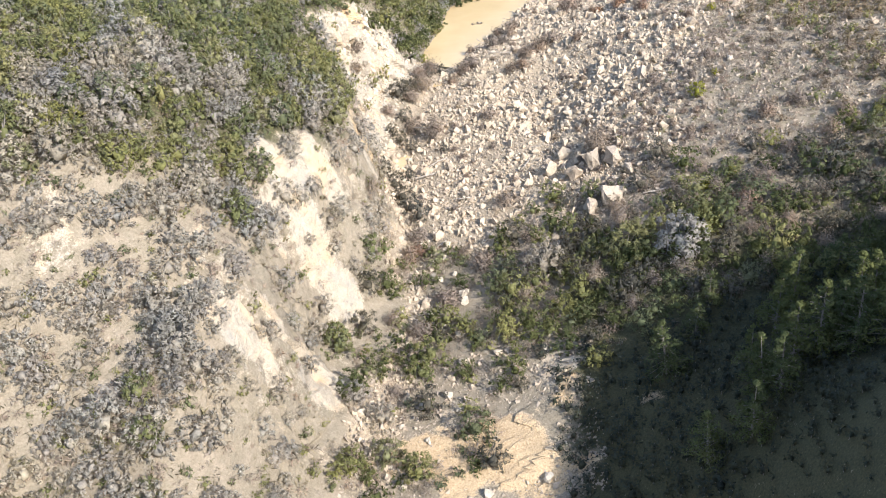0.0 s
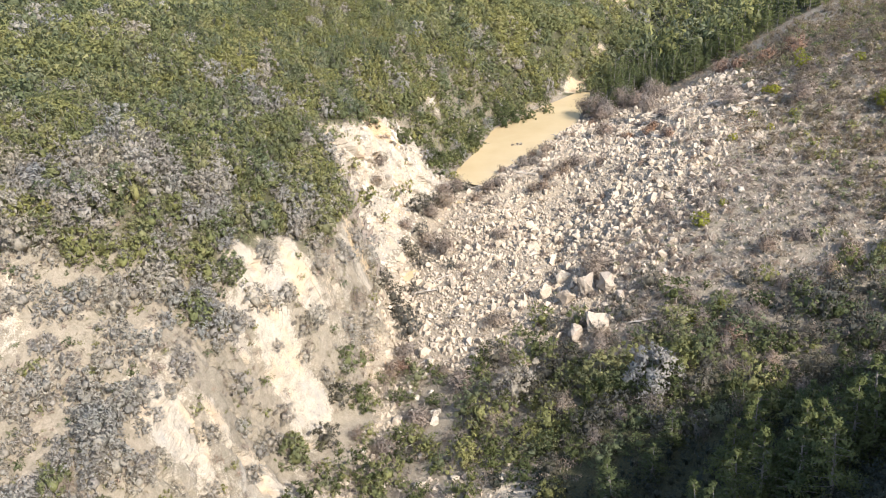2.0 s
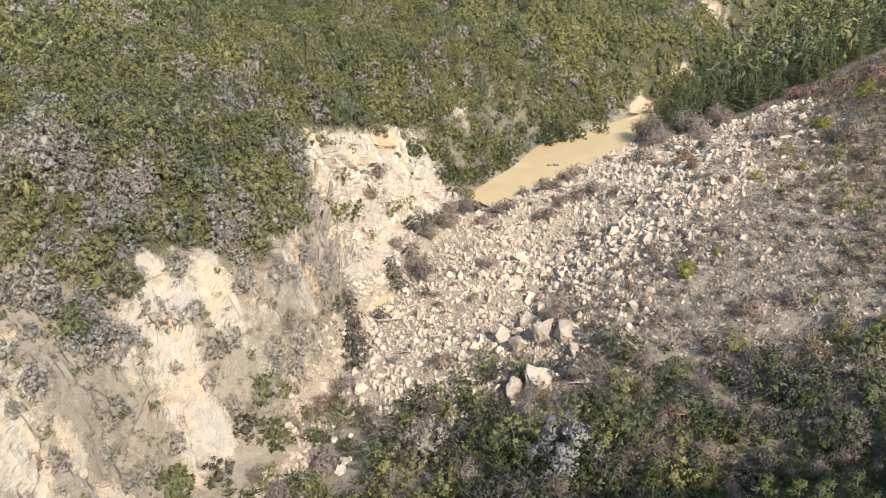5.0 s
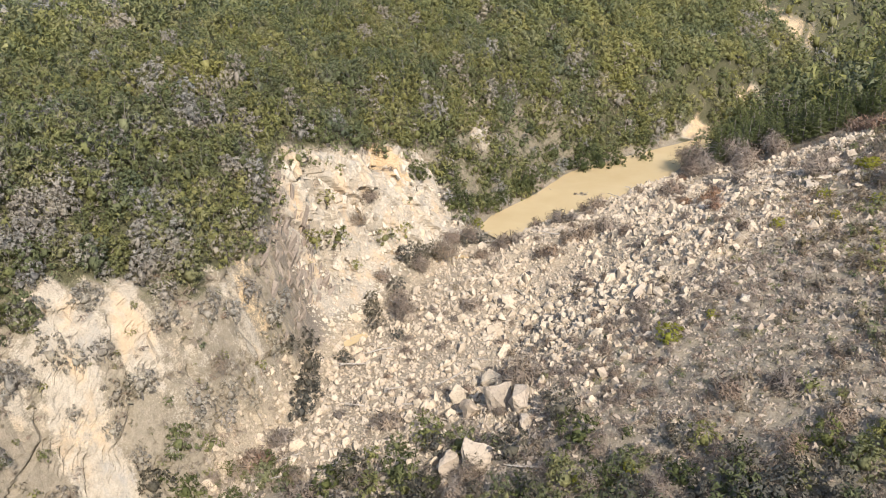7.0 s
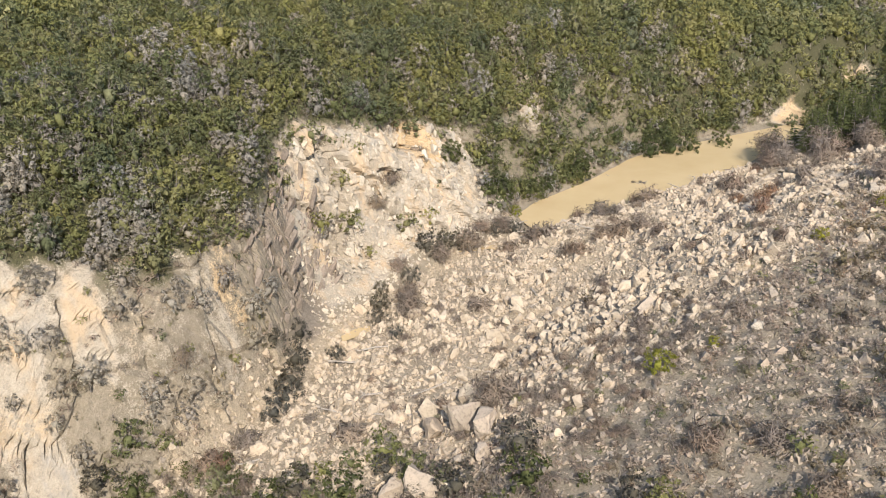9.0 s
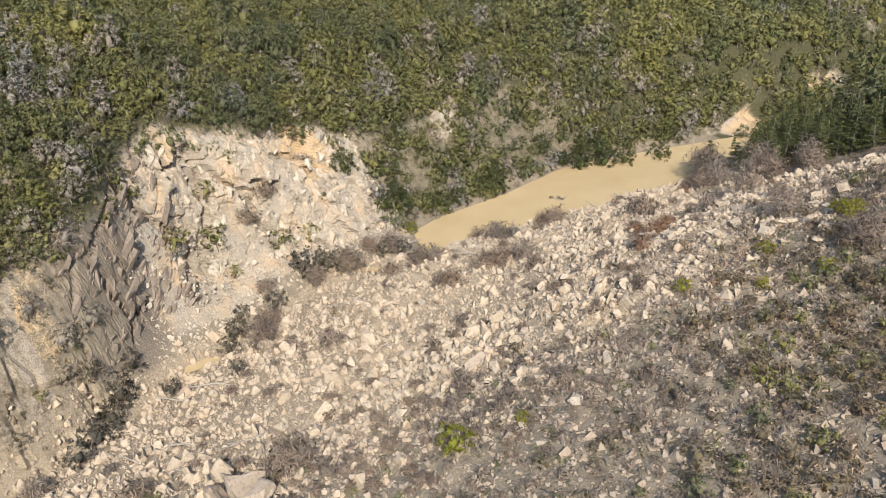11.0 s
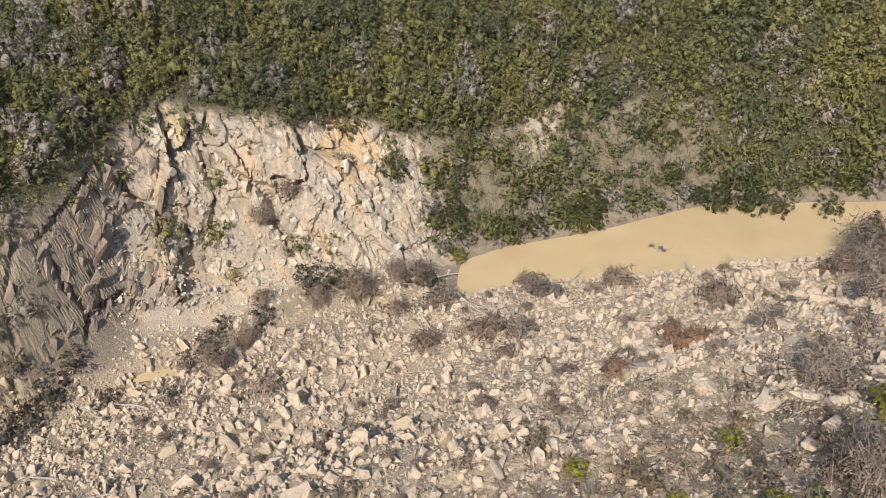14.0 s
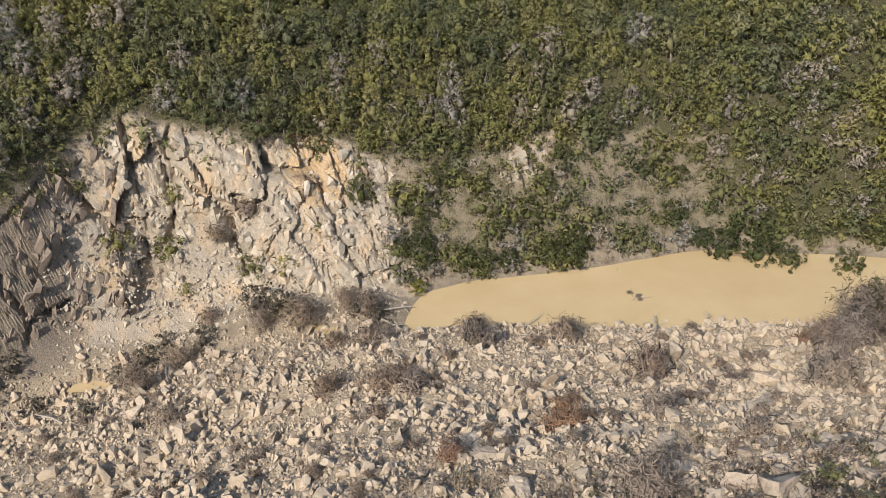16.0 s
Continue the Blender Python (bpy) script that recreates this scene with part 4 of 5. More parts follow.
stand(grey_bush, [(-19, 241.7, 3), (32, 133.6, 8.5), (9.4, 141, 7), (-41.5, 99.8, 7), (-39, 98.5, 5.5), (-43, 102.5, 5), (-45.4, 104.9, 5.5), (-50.1, 91.3, 6.5), (-62.8, 99, 5.5), (-52.7, 126.1, 7),
                  (-58.8, 118.2, 7), (-46.1, 117.6, 4.8), (-34.9, 132.8, 5), (-38, 131, 4), (-22.3, 117.9, 4.4), (-18.4, 115.2, 5), (-39.1, 108.2, 4.6), (-41, 106, 4.5), (-49.3, 108.5, 3), (-38.7, 128.8, 5.2),
                  (-43, 124.9, 5.2), (-41, 127, 4), (-47, 120, 4), (-37, 101, 4), (-36, 104, 3.5), (-55, 122, 5), (-33, 146, 4.5), (-36, 150, 5)], 4.2, 53)
leafy = [prototype("bush", s, [M_BARK, M_OLIVE], ["trunk", "crown"], "olive-green bush on the slope", "bush", "olive bushes") for s in DENSE]
stand(leafy, [(23.7, 138.4, 7), (18, 141.5, 5), (26, 141, 5), (36.4, 143.4, 5), (44, 153.3, 3.6), (-26.4, 127.7, 6), (-27, 129.5, 5), (-44, 89.8, 4.4), (-46.4, 94.8, 4.5), (-17, 108, 5), (-12, 104, 5),
              (-22, 106, 4.5), (28, 136, 5), (40, 139, 5), (14, 138, 4)], 4.2, 54)
bare = [prototype("bare_tree", s, [M_BARK, M_DEAD], ["trunk", "crown"], "leafless grey tree with a fan of thin branches", "tree", "bare trees") for s in BARE]
stand(bare, [(20, 296, 8), (23.5, 292, 7.5), (28.5, 304, 8), (17, 303, 6.5), (36, 276, 7), (22, 288, 5), (33, 297, 7), (40, 300, 7), (-15.8, 224.9, 6), (-18.5, 219, 4.6), (-14.4, 234.9, 4.6),
             (-17.5, 232.3, 4), (54.5, 238.5, 6), (22.7, 172.9, 6.5), (68.5, 224.2, 6), (38, 308, 7), (-12.4, 200.1, 5.5), (-17.6, 206.4, 4.6)], 5.0, 55)
rust = [prototype("dead_shrub", s, [M_BARK, M_RUST], ["trunk", "crown"], "rust-brown dead shrub on the slide", "shrub", "rust-brown shrubs") for s in BRUSH]
stand(rust, [(19.4, 286.7, 3), (34.7, 240, 4.4), (36, 241.5, 3.6), (38.5, 226.6, 3.8), (29.9, 243.4, 3), (58.1, 296.2, 7), (76.2, 281.5, 8), (70, 285, 7), (44.8, 144.6, 5.5), (-14, 157, 4), (62, 291, 6)], 2.3, 56)
brush = [prototype("dead_shrub", s, [M_BARK, M_DEAD], ["trunk", "crown"], "leafless grey-brown shrub on the slide rubble", "shrub", "dead shrubs on the slide") for s in BRUSH]
stand(brush, [(-23.8, 212.5, 3.8), (-31.4, 230.5, 4.2), (-31.2, 221, 4.2), (-30.9, 216, 4), (2.2, 244.7, 5.2), (5, 246, 4), (7.5, 255.6, 5.4), (23.5, 259.3, 6), (-5.6, 232, 5.5), (-3, 233, 4), (-8.5, 227.4, 4),
              (14, 229, 5.5), (17, 230.5, 5), (11, 227.5, 4.5), (9.4, 221.7, 4), (0.5, 202.5, 4.6), (18.4, 211.6, 2.6), (22.9, 224.1, 3.6), (48.5, 253.7, 3.5), (46.7, 210.4, 3), (35.2, 189.1, 3.6), (47.2, 191.1, 3.3), (39.4, 249.7, 4.2), (3.8, 258.6, 4), (-4.1, 247.8, 3.6), (10.3, 230.3, 3.8), (6.6, 223, 3.4),
              (3.9, 164.6, 5), (-14.2, 161.4, 4.6), (59.1, 167.1, 4.5), (65.5, 160.4, 4.2), (52.8, 165.3, 4.4), (-7.6, 141, 6), (-11.9, 134, 4.8), (-15.6, 155.5, 5), (-1.3, 148.2, 6)], 2.3, 57)


channel = [prototype("bush", s, [M_BARK, M_SCRAG], ["trunk", "crown"], "dark scraggy bush crowding the stream channel", "bush", "bushes in the stream channel") for s in DENSE_LOW]
stand(channel, [(-20.4, 179.2, 4.6), (-23, 183.7, 4), (-17.8, 197.9, 3.4), (-20.5, 201.8, 4), (-19.8, 210.4, 4), (-21.8, 219.3, 5.2), (-18.3, 224.5, 4.6), (-20.5, 222.5, 4.2), (-12.2, 235.3, 3.4), (-15, 233, 3),
                (-18.5, 176, 5), (-16.5, 172.5, 4.6), (-21.8, 176.5, 4.2), (-14.5, 168, 4.4), (-22.6, 205, 3), (-10, 192.8, 2.6), (-17.5, 186, 3.2)], 4.0, 71)

drift = [copy_thing(b, Matrix.Identity(4)) for b in brush[:3]]
plant(drift, [(-3.6, 273.6, -0.1), (-2.2, 274.3, -0.1), (-1.2, 274.0, -0.15)], [0.45, 0.5, 0.4], 63)


# ---- shrubs ----
def green_belt(x, y):
    """Green scrub between the slide and the shaded gully."""
    w = 4 * fbm(x, y, 10, 81)
    return step(-2, 8, x + w) * (1 - step(75, 95, x)) * step(118, 128, y + w) * (1 - step(143, 163, y + 1.6 * w)) * 0.62


def gorge_share(x, y):
    """Tangled growth in the gorge below the slide."""
    w = 4 * fbm(x, y, 7, 83)
    return (np.abs(x - line_x(4, y) - 5) < 14) * step(-0.1, 0.3, w / 4) * step(98, 108, y) * (1 - step(156, 166, y)) * 0.7


belt = np.vstack([scatter(4200, -5, 95, 112, 170, green_belt, 31, 1.5), scatter(5200, -30, 12, 98, 166, gorge_share, 32, 1.3)])
thicket = np.vstack([scatter(2600, 0, 90, 116, 166, green_belt, 34, 2.6), scatter(300, -24, 8, 100, 160, gorge_share, 36, 3.4)])
third = np.arange(len(thicket)) % 4
spread("scrub", DENSE_LOW, thicket[third < 1], rng.uniform(0.7, 1.5, (third < 1).sum()), [M_BARK, M_OLIVE], "tall green thicket at the foot of the slide", "scrub", seed=41)
spread("scrub", DENSE_LOW, thicket[third == 1], rng.uniform(0.6, 1.4, (third == 1).sum()), [M_BARK, M_BUSH], "tall dark thicket at the foot of the slide", "scrub", seed=42)
spread("scrub", DENSE_LOW, thicket[third == 2], rng.uniform(0.6, 1.4, (third == 2).sum()), [M_BARK, M_SCRAG], "dark grey-brown thicket at the foot of the slide", "scrub", seed=44)
spread("brushwood", BARE_LIGHT, thicket[third > 2], rng.uniform(0.4, 0.9, (third > 2).sum()), [M_BARK, M_DEAD], "leafless thicket at the foot of the slide", "scrub", seed=43)
kind = rng.uniform(0, 1, len(belt))
bushes = [prototype("bush", s, [M_BARK, M_BUSH], ["trunk", "crown"], "leafy green bush at the edge of the slide", "bush", "bushes") for s in SHRUBS]
sel = kind < 0.18
plant(bushes, belt[sel][:130], rng.uniform(0.6, 1.5, 130), 24)
low = np.vstack([belt[sel][130:], belt[(kind >= 0.18) & (kind < 0.4)]])
spread("scrub", SHRUBS, low, rng.uniform(0.5, 1.4, len(low)), [M_BARK, M_OLIVE], "low olive scrub along the edge of the slide", "scrub", seed=7)
spread("brushwood", THIN_BRUSH, belt[kind >= 0.4], rng.uniform(0.7, 1.6, (kind >= 0.4).sum()), [M_BARK, M_DEAD], "grey leafless brushwood among green scrub", "scrub", seed=8)


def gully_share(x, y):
    """Low scrub, its leaf colour darkened for the gully's shade; it thins out towards the crest."""
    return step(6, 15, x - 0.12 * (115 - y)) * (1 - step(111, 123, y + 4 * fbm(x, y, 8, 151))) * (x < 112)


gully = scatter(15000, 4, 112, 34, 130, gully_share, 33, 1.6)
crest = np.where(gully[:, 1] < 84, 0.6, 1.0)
spread("scrub", GLOOM, gully, crest * rng.uniform(0.3, 0.6, len(gully)), [M_BARK, M_SHADED_SCRUB], "scrub filling the shaded gully and spur, its leaf colour darkened for the shade", "scrub", seed=9)


def slide_brush(x, y):
    rock, rubble, wood = covers(x, y)
    limit = slide_edge(y)
    upper = step(limit - 14, limit + 8, x + 10 * fbm(x, y, 12, 91))
    zone = step(line_x(5, y) + 1, line_x(5, y) + 4, x) * step(145, 158, y - 0.1 * x) * (1 - step(318, 330, y - 0.5 * np.maximum(x - 45, 0))) * (x < 135)
    back = step(285, 296, y - 0.5 * np.maximum(x - 45, 0))
    return zone * np.maximum(0.07 + 0.6 * upper, 0.8 * back) * (1 - 0.7 * wood)


slide = scatter(14000, -15, 135, 140, 372, slide_brush, 35, 1.2)
close = (slide[:, 0] < 44) & (slide[:, 1] > 165) & (slide[:, 1] < 285)
plant([copy_thing(b, Matrix.Identity(4)) for b in brush], slide[close][:200], rng.uniform(0.4, 1.0, 200), 25)
others = np.vstack([slide[close][200:], slide[~close]])
k2 = rng.uniform(0, 1, len(others))
spread("brushwood", THIN_BRUSH, others[k2 < 0.72], rng.uniform(0.45, 1.05, (k2 < 0.72).sum()), [M_BARK, M_DEAD], "grey-brown leafless brush over the upper slide", "scrub", seed=10)
spread("scrub", SHRUBS, others[(k2 >= 0.72) & (k2 < 0.93)], rng.uniform(0.3, 0.75, ((k2 >= 0.72) & (k2 < 0.93)).sum()), [M_BARK, M_HEATH], "low brown scrub on the upper slide", "scrub", seed=11)
spread("brushwood", THIN_BRUSH, others[k2 >= 0.93], rng.uniform(0.5, 1.1, (k2 >= 0.93).sum()), [M_BARK, M_RUST], "rust-brown dead brush on the upper slide", "scrub", seed=12)


def heath_share(x, y):
    return step(56, 78, x + 8 * fbm(x, y, 10, 161)) * step(158, 166, y) * (1 - step(300, 312, y - 0.5 * np.maximum(x - 45, 0))) * (0.25 + 0.75 * step(-0.15, 0.15, fbm(x, y, 8, 162)))


heath = scatter(10000, 54, 130, 156, 350, heath_share, 68, 1.7)
k7 = rng.uniform(0, 1, len(heath))
spread("scrub", SHRUBS, heath[k7 < 0.24], rng.uniform(0.5, 1.15, (k7 < 0.24).sum()), [M_BARK, M_OLIVE], "olive heath shrubs high on the slope", "scrub", seed=69)
spread("scrub", SHRUBS, heath[k7 >= 0.24], rng.uniform(0.5, 1.2, (k7 >= 0.24).sum()), [M_BARK, M_HEATH], "brown heath shrubs high on the slope", "scrub", seed=70)


def low_brush(x, y):
    rock, rubble, wood = covers(x, y)
    limit = slide_edge(y)
    right = step(limit - 16, limit + 4, x) * (x < 122) * (y > 142) * (y < 312)
    left = (x < line_x(3, y)) * (y < 184) * (1 - 0.9 * step(0.3, 0.6, rock)) * (1 - 0.8 * wood)
    return (right + left) * (0.35 + 0.65 * step(-0.25, 0.2, fbm(x, y, 7, 121)))


brush_low = scatter(26000, -105, 122, 80, 312, low_brush, 62, 0.9)
k6 = rng.uniform(0, 1, len(brush_low))
spread("brushwood", [[t] for t in SCRAPS], brush_low[k6 < 0.8], rng.uniform(0.6, 1.6, (k6 < 0.8).sum()), [M_DEAD], "ankle-high grey-brown brush over the open slopes", "scrub", seed=55)
spread("scrub", [[t] for t in SCRAPS], brush_low[k6 >= 0.8], rng.uniform(0.5, 1.4, (k6 >= 0.8).sum()), [M_OLIVE], "low olive heath over the open slopes", "scrub", seed=56)


def left_brush(x, y):
    """Grey scrub on the open lower left slope and between the bare banks."""
    rock, rubble, wood = covers(x, y)
    c = fbm(x, y, 9, 101, 3)
    zone = (x < line_x(3, y) - 1) * (1 - step(172, 184, y)) * (y > 78)
    bank_gap = 1 - 0.4 * step(-3, 0, x - line_x(2, y)) * step(122, 130, y)
    return zone * bank_gap * (1 - 0.8 * wood) * (1 - 0.9 * step(0.3, 0.7, rock)) * (0.42 + 0.58 * step(-0.15, 0.1, c))


left = scatter(11000, -105, -16, 78, 186, left_brush, 37, 1.5)
k3 = rng.uniform(0, 1, len(left))
spread("scrub", DENSE_LOW, left[k3 < 0.5], rng.uniform(0.55, 1.25, (k3 < 0.5).sum()), [M_BARK, M_GREY], "grey shrubby trees on the bare lower slope", "scrub", seed=14)
spread("scrub", SHRUBS, left[k3 >= 0.7], rng.uniform(0.3, 0.9, (k3 >= 0.7).sum()), [M_BARK, M_OLIVE], "low olive shrubs on the bare lower slope", "scrub", seed=15)
spread("brushwood", THIN_BRUSH, left[(k3 >= 0.5) & (k3 < 0.7)], rng.uniform(0.4, 1.1, ((k3 >= 0.5) & (k3 < 0.7)).sum()), [M_BARK, M_DEAD], "leafless brush on the bare lower slope", "scrub", seed=16)


def brink_share(x, y):
    """Scrub along the brink of the cliff."""
    return (x > line_x(2, y) - 5) * (x < line_x(2, y) + 1.5) * (y > 172) * (y < 300) * 0.9


brow = scatter(4000, -50, -18, 170, 300, brink_share, 38, 1.3)
k5 = rng.uniform(0, 1, len(brow))
spread("scrub", SHRUBS, brow[k5 < 0.5], rng.uniform(0.5, 1.2, (k5 < 0.5).sum()), [M_BARK, M_OLIVE], "low olive scrub along the cliff brink", "scrub", seed=51)
spread("brushwood", THIN_BRUSH, brow[k5 >= 0.5], rng.uniform(0.6, 1.3, (k5 >= 0.5).sum()), [M_BARK, M_DEAD], "leafless brush along the cliff brink", "scrub", seed=52)


def bank_share(x, y):
    """Bushes on the open banks round the lake and on the cliff's ledges."""
    rock, rubble, wood = covers(x, y)
    return (x < line_x(3, y) + 2.0 * (y > 240)) * (x > line_x(2, y) - 6) * step(186, 192, y) * (y < 332) * (0.018 + 0.8 * step(238, 246, y))


bank_plants = scatter(20000, -45, 14, 186, 332, bank_share, 39, 1.25)
k4 = rng.uniform(0, 1, len(bank_plants))
spread("scrub", SHRUBS, bank_plants[k4 < 0.42], rng.uniform(0.8, 2.0, (k4 < 0.42).sum()), [M_BARK, M_OLIVE], "low olive shrubs on the lake's open banks", "scrub", seed=18)
spread("scrub", SHRUBS, bank_plants[(k4 >= 0.42) & (k4 < 0.6)], rng.uniform(0.7, 1.7, ((k4 >= 0.42) & (k4 < 0.6)).sum()), [M_BARK, M_GREY], "grey shrubs on the lake's open banks", "scrub", seed=20)
spread("brushwood", THIN_BRUSH, bank_plants[k4 >= 0.6], rng.uniform(0.4, 1.1, (k4 >= 0.6).sum()), [M_BARK, M_DEAD], "leafless brush on ledges and banks", "scrub", seed=19)


# ---- rubble of the slide ----
def rubble_share(x, y):
    rock, rubble, wood = covers(x, y)
    return np.clip(rubble, 0, 1)


stones = scatter(34000, -26, 120, 98, 300, rubble_share, 41)
coarse = step(-0.1, 0.25, fbm(stones[:, 0], stones[:, 1], 18, 171, 2) + 0.5 * (1 - step(205, 225, stones[:, 1])))
dia = np.clip(0.32 + (0.18 + 0.14 * coarse) * rng.exponential(1.0, len(stones)), 0.3, 1.7)
stones[:, 2] += 0.2 * dia
spread("rubble", [[r] for r in ROCKS], stones, dia, [M_ROCK], "pale angular stones covering the slide", "rubble", tilt=0.9, seed=17)
chips = scatter(95000, -28, 120, 98, 300, rubble_share, 42)
dia = np.clip(0.24 + 0.15 * rng.exponential(1.0, len(chips)), 0.2, 0.9)
chips[:, 2] += 0.14 * dia
half = len(chips) // 2
spread("rubble", [[r] for r in CHIPS], chips[half:], dia[half:], [M_STONE], "small brown stones in the gaps of the slide", "rubble", tilt=0.6, seed=57)
spread("rubble", [[r] for r in CHIPS], chips[:half], dia[:half], [M_ROCK], "small broken stones between the larger ones", "rubble", tilt=0.6, seed=44)


def upper_stones(x, y):
    """Stones of the upper slope, the colour of its soil."""
    limit = slide_edge(y)
    return step(limit - 12, limit + 2, x) * (1 - step(95, 135, x)) * step(142, 156, y) * (1 - step(290, 306, y - 0.5 * np.maximum(x - 45, 0))) * 0.95


strewn = scatter(78000, 10, 135, 142, 350, upper_stones, 40)
dia = np.clip(0.28 + 0.26 * rng.exponential(1.0, len(strewn)), 0.25, 1.7)
spread("rubble", [[r] for r in CHIPS], strewn, dia, [M_STONE], "brown-grey stones strewn over the upper slope", "rubble", tilt=0.6, seed=54)


def talus_share(x, y):
    """Loose stones at the foot of the cliff and on its gravel fans."""
    foot = line_x(3, y)
    return step(foot - 7, foot - 1, x) * (1 - step(foot + 4, foot + 7, x)) * step(180, 188, y) * (1 - step(236, 242, y)) * 0.8


talus = scatter(9000, -36, -5, 190, 244, talus_share, 46)
spread("talus", [[r] for r in CHIPS + ROCKS], talus, np.clip(0.2 + 0.2 * rng.exponential(1.0, len(talus)), 0.2, 1.4), [M_CLIFF], "loose stones below the pale cliff", "rubble", tilt=0.6, seed=45)


picks = np.flatnonzero(((weight > 0.45) & (GY > 201) & (GY < 246) & (GX > line_x(2, GY) + 0.8)).ravel())
picks = rng.choice(picks, 1000, replace=False)
jut = np.stack([PX.ravel()[picks] - 0.25, GY.ravel()[picks], GZ.ravel()[picks]], -1)
wide = np.clip(0.5 + 0.45 * rng.exponential(1.0, 1000), 0.4, 2.6)[:, None] * (0.8, 0.9, 1.5)
spread("cliff_blocks", [[r] for r in ROCKS], jut, wide, [M_CLIFF], "jutting broken blocks of the pale cliff", "rock", tilt=0.35, seed=53)


# slabs in a darker brown than the rest of the cliff
below = (GX > line_x(2, GY) + 1.2) & (GX < line_x(3, GY) + 0.5) & (GY > 171) & (GY < 202)
picks = rng.choice(np.flatnonzero(below.ravel()), 330, replace=False)
jut = np.stack([PX.ravel()[picks] - 0.35, GY.ravel()[picks], GZ.ravel()[picks]], -1)
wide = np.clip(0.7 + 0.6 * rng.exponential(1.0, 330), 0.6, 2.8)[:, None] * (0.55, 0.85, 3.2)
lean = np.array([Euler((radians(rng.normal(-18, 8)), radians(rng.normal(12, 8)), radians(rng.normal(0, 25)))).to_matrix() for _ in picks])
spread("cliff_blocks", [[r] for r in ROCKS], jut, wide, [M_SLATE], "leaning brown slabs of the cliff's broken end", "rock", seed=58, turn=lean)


def grass_share(x, y):
    rock, rubble, wood = covers(x, y)
    lower = (x < line_x(3, y)) * (y > 80) * (y < 332) * (x > -105)
    upper = step(34, 55, x) * (x < 120) * (y > 140) * (y < 320)
    return (lower * (1 - 0.95 * step(0.25, 0.6, rock)) + 0.6 * upper) * step(-0.35, 0.15, fbm(x, y, 6, 111))


tufts = scatter(52000, -105, 120, 80, 332, grass_share, 48)
spread("grass", [[t] for t in TUSSOCKS], tufts, np.clip(0.5 + 0.5 * rng.exponential(1.0, len(tufts)), 0.5, 3.2), [M_GRASS], "dry straw-coloured tussock grass on the open slopes", "grass", seed=49)


def lone(shape, name, label, category, group, m):
    return tagged(new(name, mesh_from(name, *shape, [m])), label, category, group)


blocks = scatter(1400, -14, 60, 150, 288, rubble_share, 43, 3.0)
boulders = [lone(r, "boulder", "pale angular boulder lying in the slide rubble", "boulder", "boulders on the slide", M_ROCK) for r in ROCKS]
plant(boulders, [(x, y, z + 0.2) for x, y, z in blocks[:150]], rng.uniform(1.0, 2.2, 150), 26, 14)
crags = [lone(crag(320 + i, 14, (1.0, 0.8, 0.8)), "boulder", "house-high angular boulder standing out of the rubble", "boulder", "large boulders", M_STONE) for i in range(3)]
CRAG_SPOTS = [(20.5, 168, 6.5), (24.5, 166.5, 5), (17, 166, 4.4), (23, 155.5, 6), (19, 154.5, 4.4), (34, 193, 4.2), (59.1, 247.1, 5.2), (56.5, 245.5, 3.6), (27, 162, 3)]
plant(crags, [(x, y, on_ground(x, y) + 0.24 * w * (y < 175)) for x, y, w in CRAG_SPOTS], [w for *_, w in CRAG_SPOTS], 58, 12)
slab = [lone(crag(330 + i, 18, (1.0, 0.75, 0.28)), "boulder", "flat cracked slab of pale rock on the dam", "boulder", "rock slabs", M_ROCK) for i in range(4)]
plates = scatter(900, 36, 66, 226, 266, lambda x, y: 0.5 + 0 * x, 45, 2.6)
plant(slab, [(x, y, z + 0.05) for x, y, z in plates[:50]], rng.uniform(2.0, 4.2, 50), 27, 8)
big_block = lone(crag(355, 22, (0.95, 0.8, 1.1)), "boulder", "lone tan boulder taller than a man beside the yellow-green bush", "boulder", "", M_STONE)
big_block.matrix_basis = pose(85.6, 206.2, on_ground(85.6, 206.2) + 1.1, 6, -8, 150) @ Matrix.Scale(5.0, 4)
white = lone(crag(341, 16, (1.0, 0.8, 0.7)), "boulder", "bright white rock among grey brush", "boulder", "", M_CLIFF)
white.matrix_basis = pose(50.8, 187, on_ground(50.8, 187) + 0.5, 0, 0, 20) @ Matrix.Scale(1.9, 4)

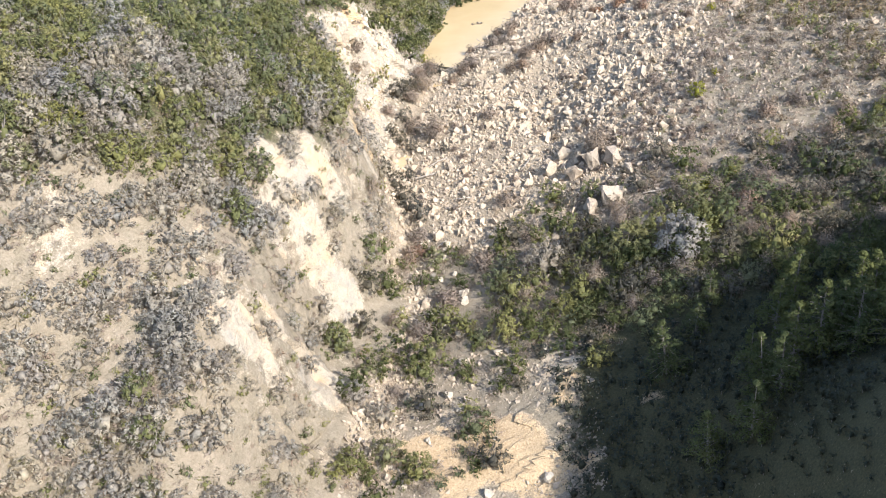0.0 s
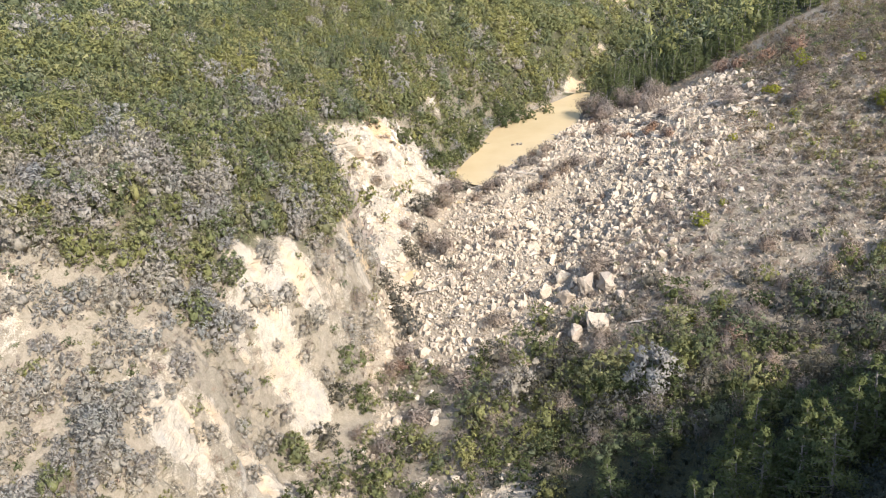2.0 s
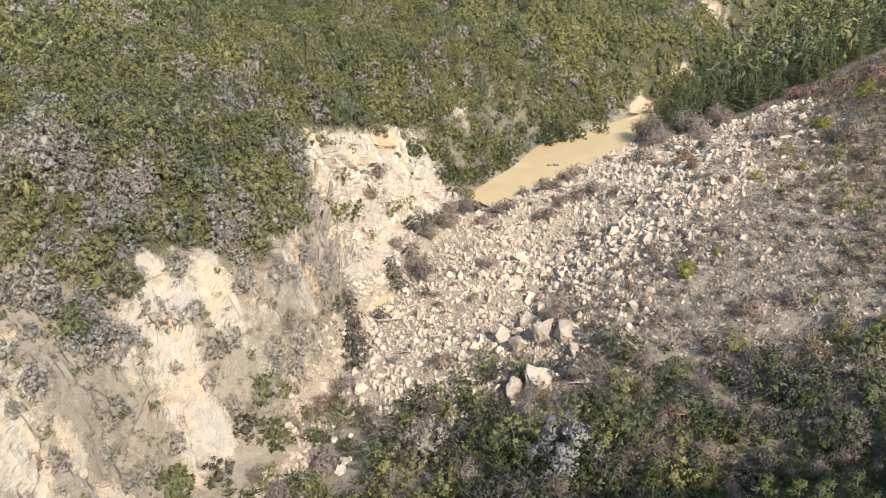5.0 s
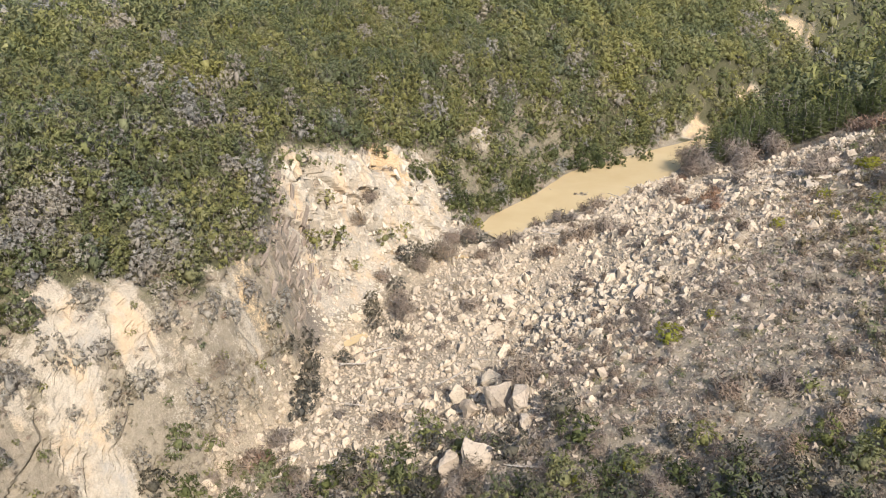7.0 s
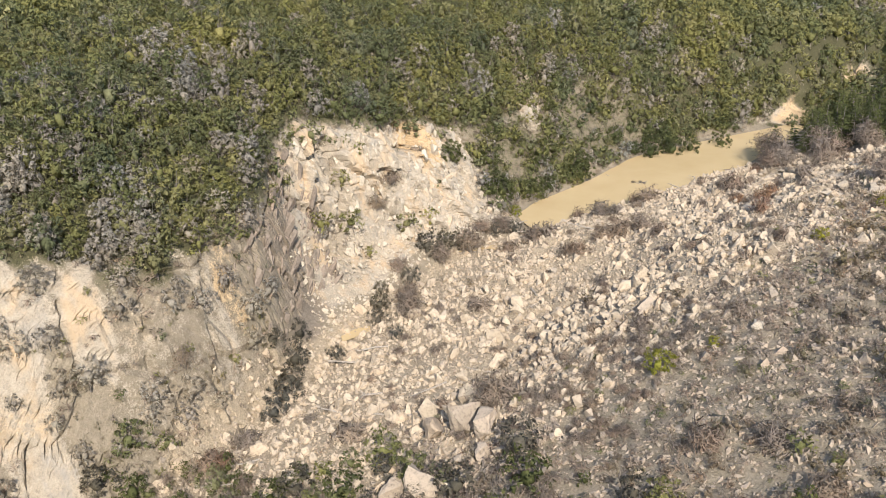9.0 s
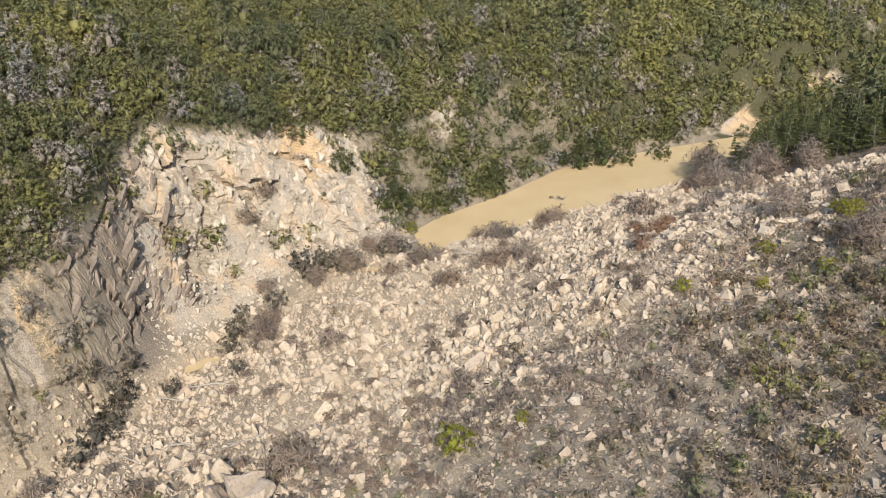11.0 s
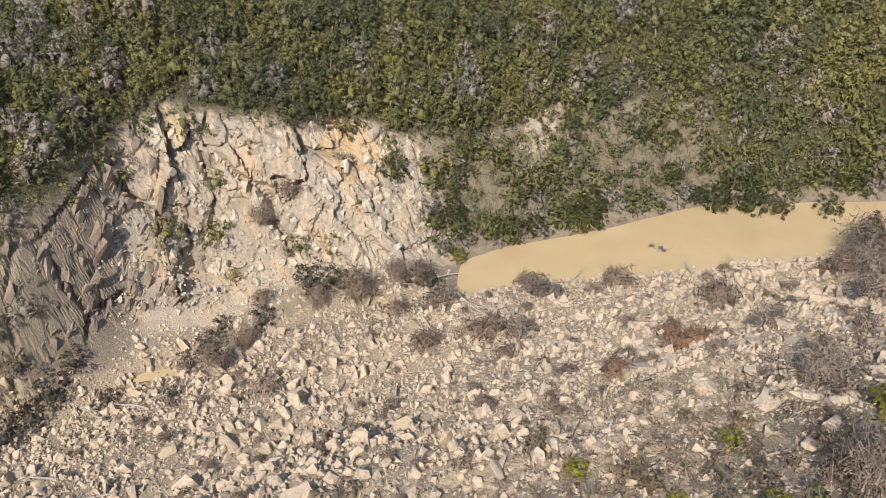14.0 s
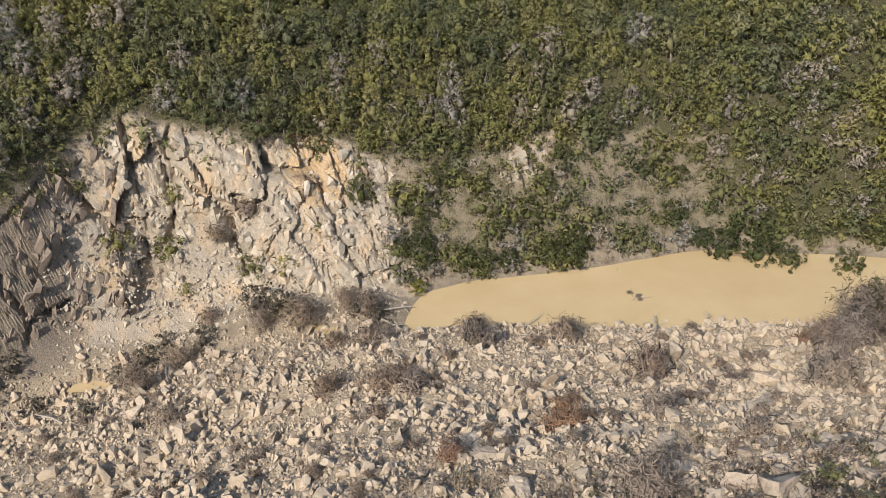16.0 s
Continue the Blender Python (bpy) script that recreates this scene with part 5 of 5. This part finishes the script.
gorge_rocks = scatter(900, -24, 14, 98, 150, lambda x, y: (np.abs(x - line_x(4, y) - 3) < 7) * 0.8 + 0.2 * (x > -12), 65, 2.2)
wet_rocks = [lone(crag(360 + i, 13, (1.0, 0.8, 0.75)), "boulder", "pale boulder jammed in the stream gorge", "boulder", "boulders in the gorge", M_CLIFF) for i in range(3)]
plant(wet_rocks, [(x, y, z + 0.3) for x, y, z in gorge_rocks[:55]], rng.uniform(0.9, 2.6, 55), 28, 20)
litter_stones = scatter(5000, -24, 16, 97, 128, lambda x, y: 0.55 + 0 * x, 66)
spread("rubble", [[r] for r in CHIPS], litter_stones, np.clip(0.3 + 0.25 * rng.exponential(1.0, len(litter_stones)), 0.3, 1.5), [M_STONE], "stones strewn over the ochre scarp", "rubble", tilt=0.6, seed=67)

# ---- fallen timber ----
logs = []
for trunk, arms in LOGS:
    body = lone(trunk, "log", "bleached fallen log with broken branches", "log", "fallen logs", M_LOG)
    for arm in arms:
        branch = new("branch", mesh_from("branch", *arm, [M_LOG]))
        branch.parent = body
    logs.append(body)


def log_share(x, y):
    return 0.15 + 0.5 * (np.abs(x - line_x(5, y) - 3) < 6)


fallen = scatter(400, -20, 48, 118, 290, log_share, 47, 5.0)[:64]
spots = [(x, y, z + 0.12) for x, y, z in fallen] + [(x, y, on_ground(x, y) + 0.25) for x, y in
         ((-14, 236.5), (-12.5, 235.5), (-16, 235), (-19, 237), (-18.5, 236), (12, 228), (15, 231), (7, 233), (24, 258), (21, 260), (-5, 233), (2, 246), (-3.2, 273.6), (-1.8, 274.4), (-2.6, 274.9))]
r_log = random.Random(61)
for n, (x, y, z) in enumerate(spots):
    afloat = y > 270 and x < 0
    small = 0.4 if afloat else r_log.uniform(0.6, 1.1)
    m = Matrix.LocRotScale((x, y, 0.05 if afloat else z), Euler((r_log.uniform(-0.5, 0.5), radians(r_log.gauss(0, 6)), r_log.uniform(0, 6.283))), (small,) * 3)
    thing = logs[n] if n < len(logs) else copy_thing(logs[n % len(logs)], Matrix.Identity(4))
    thing.matrix_basis = m
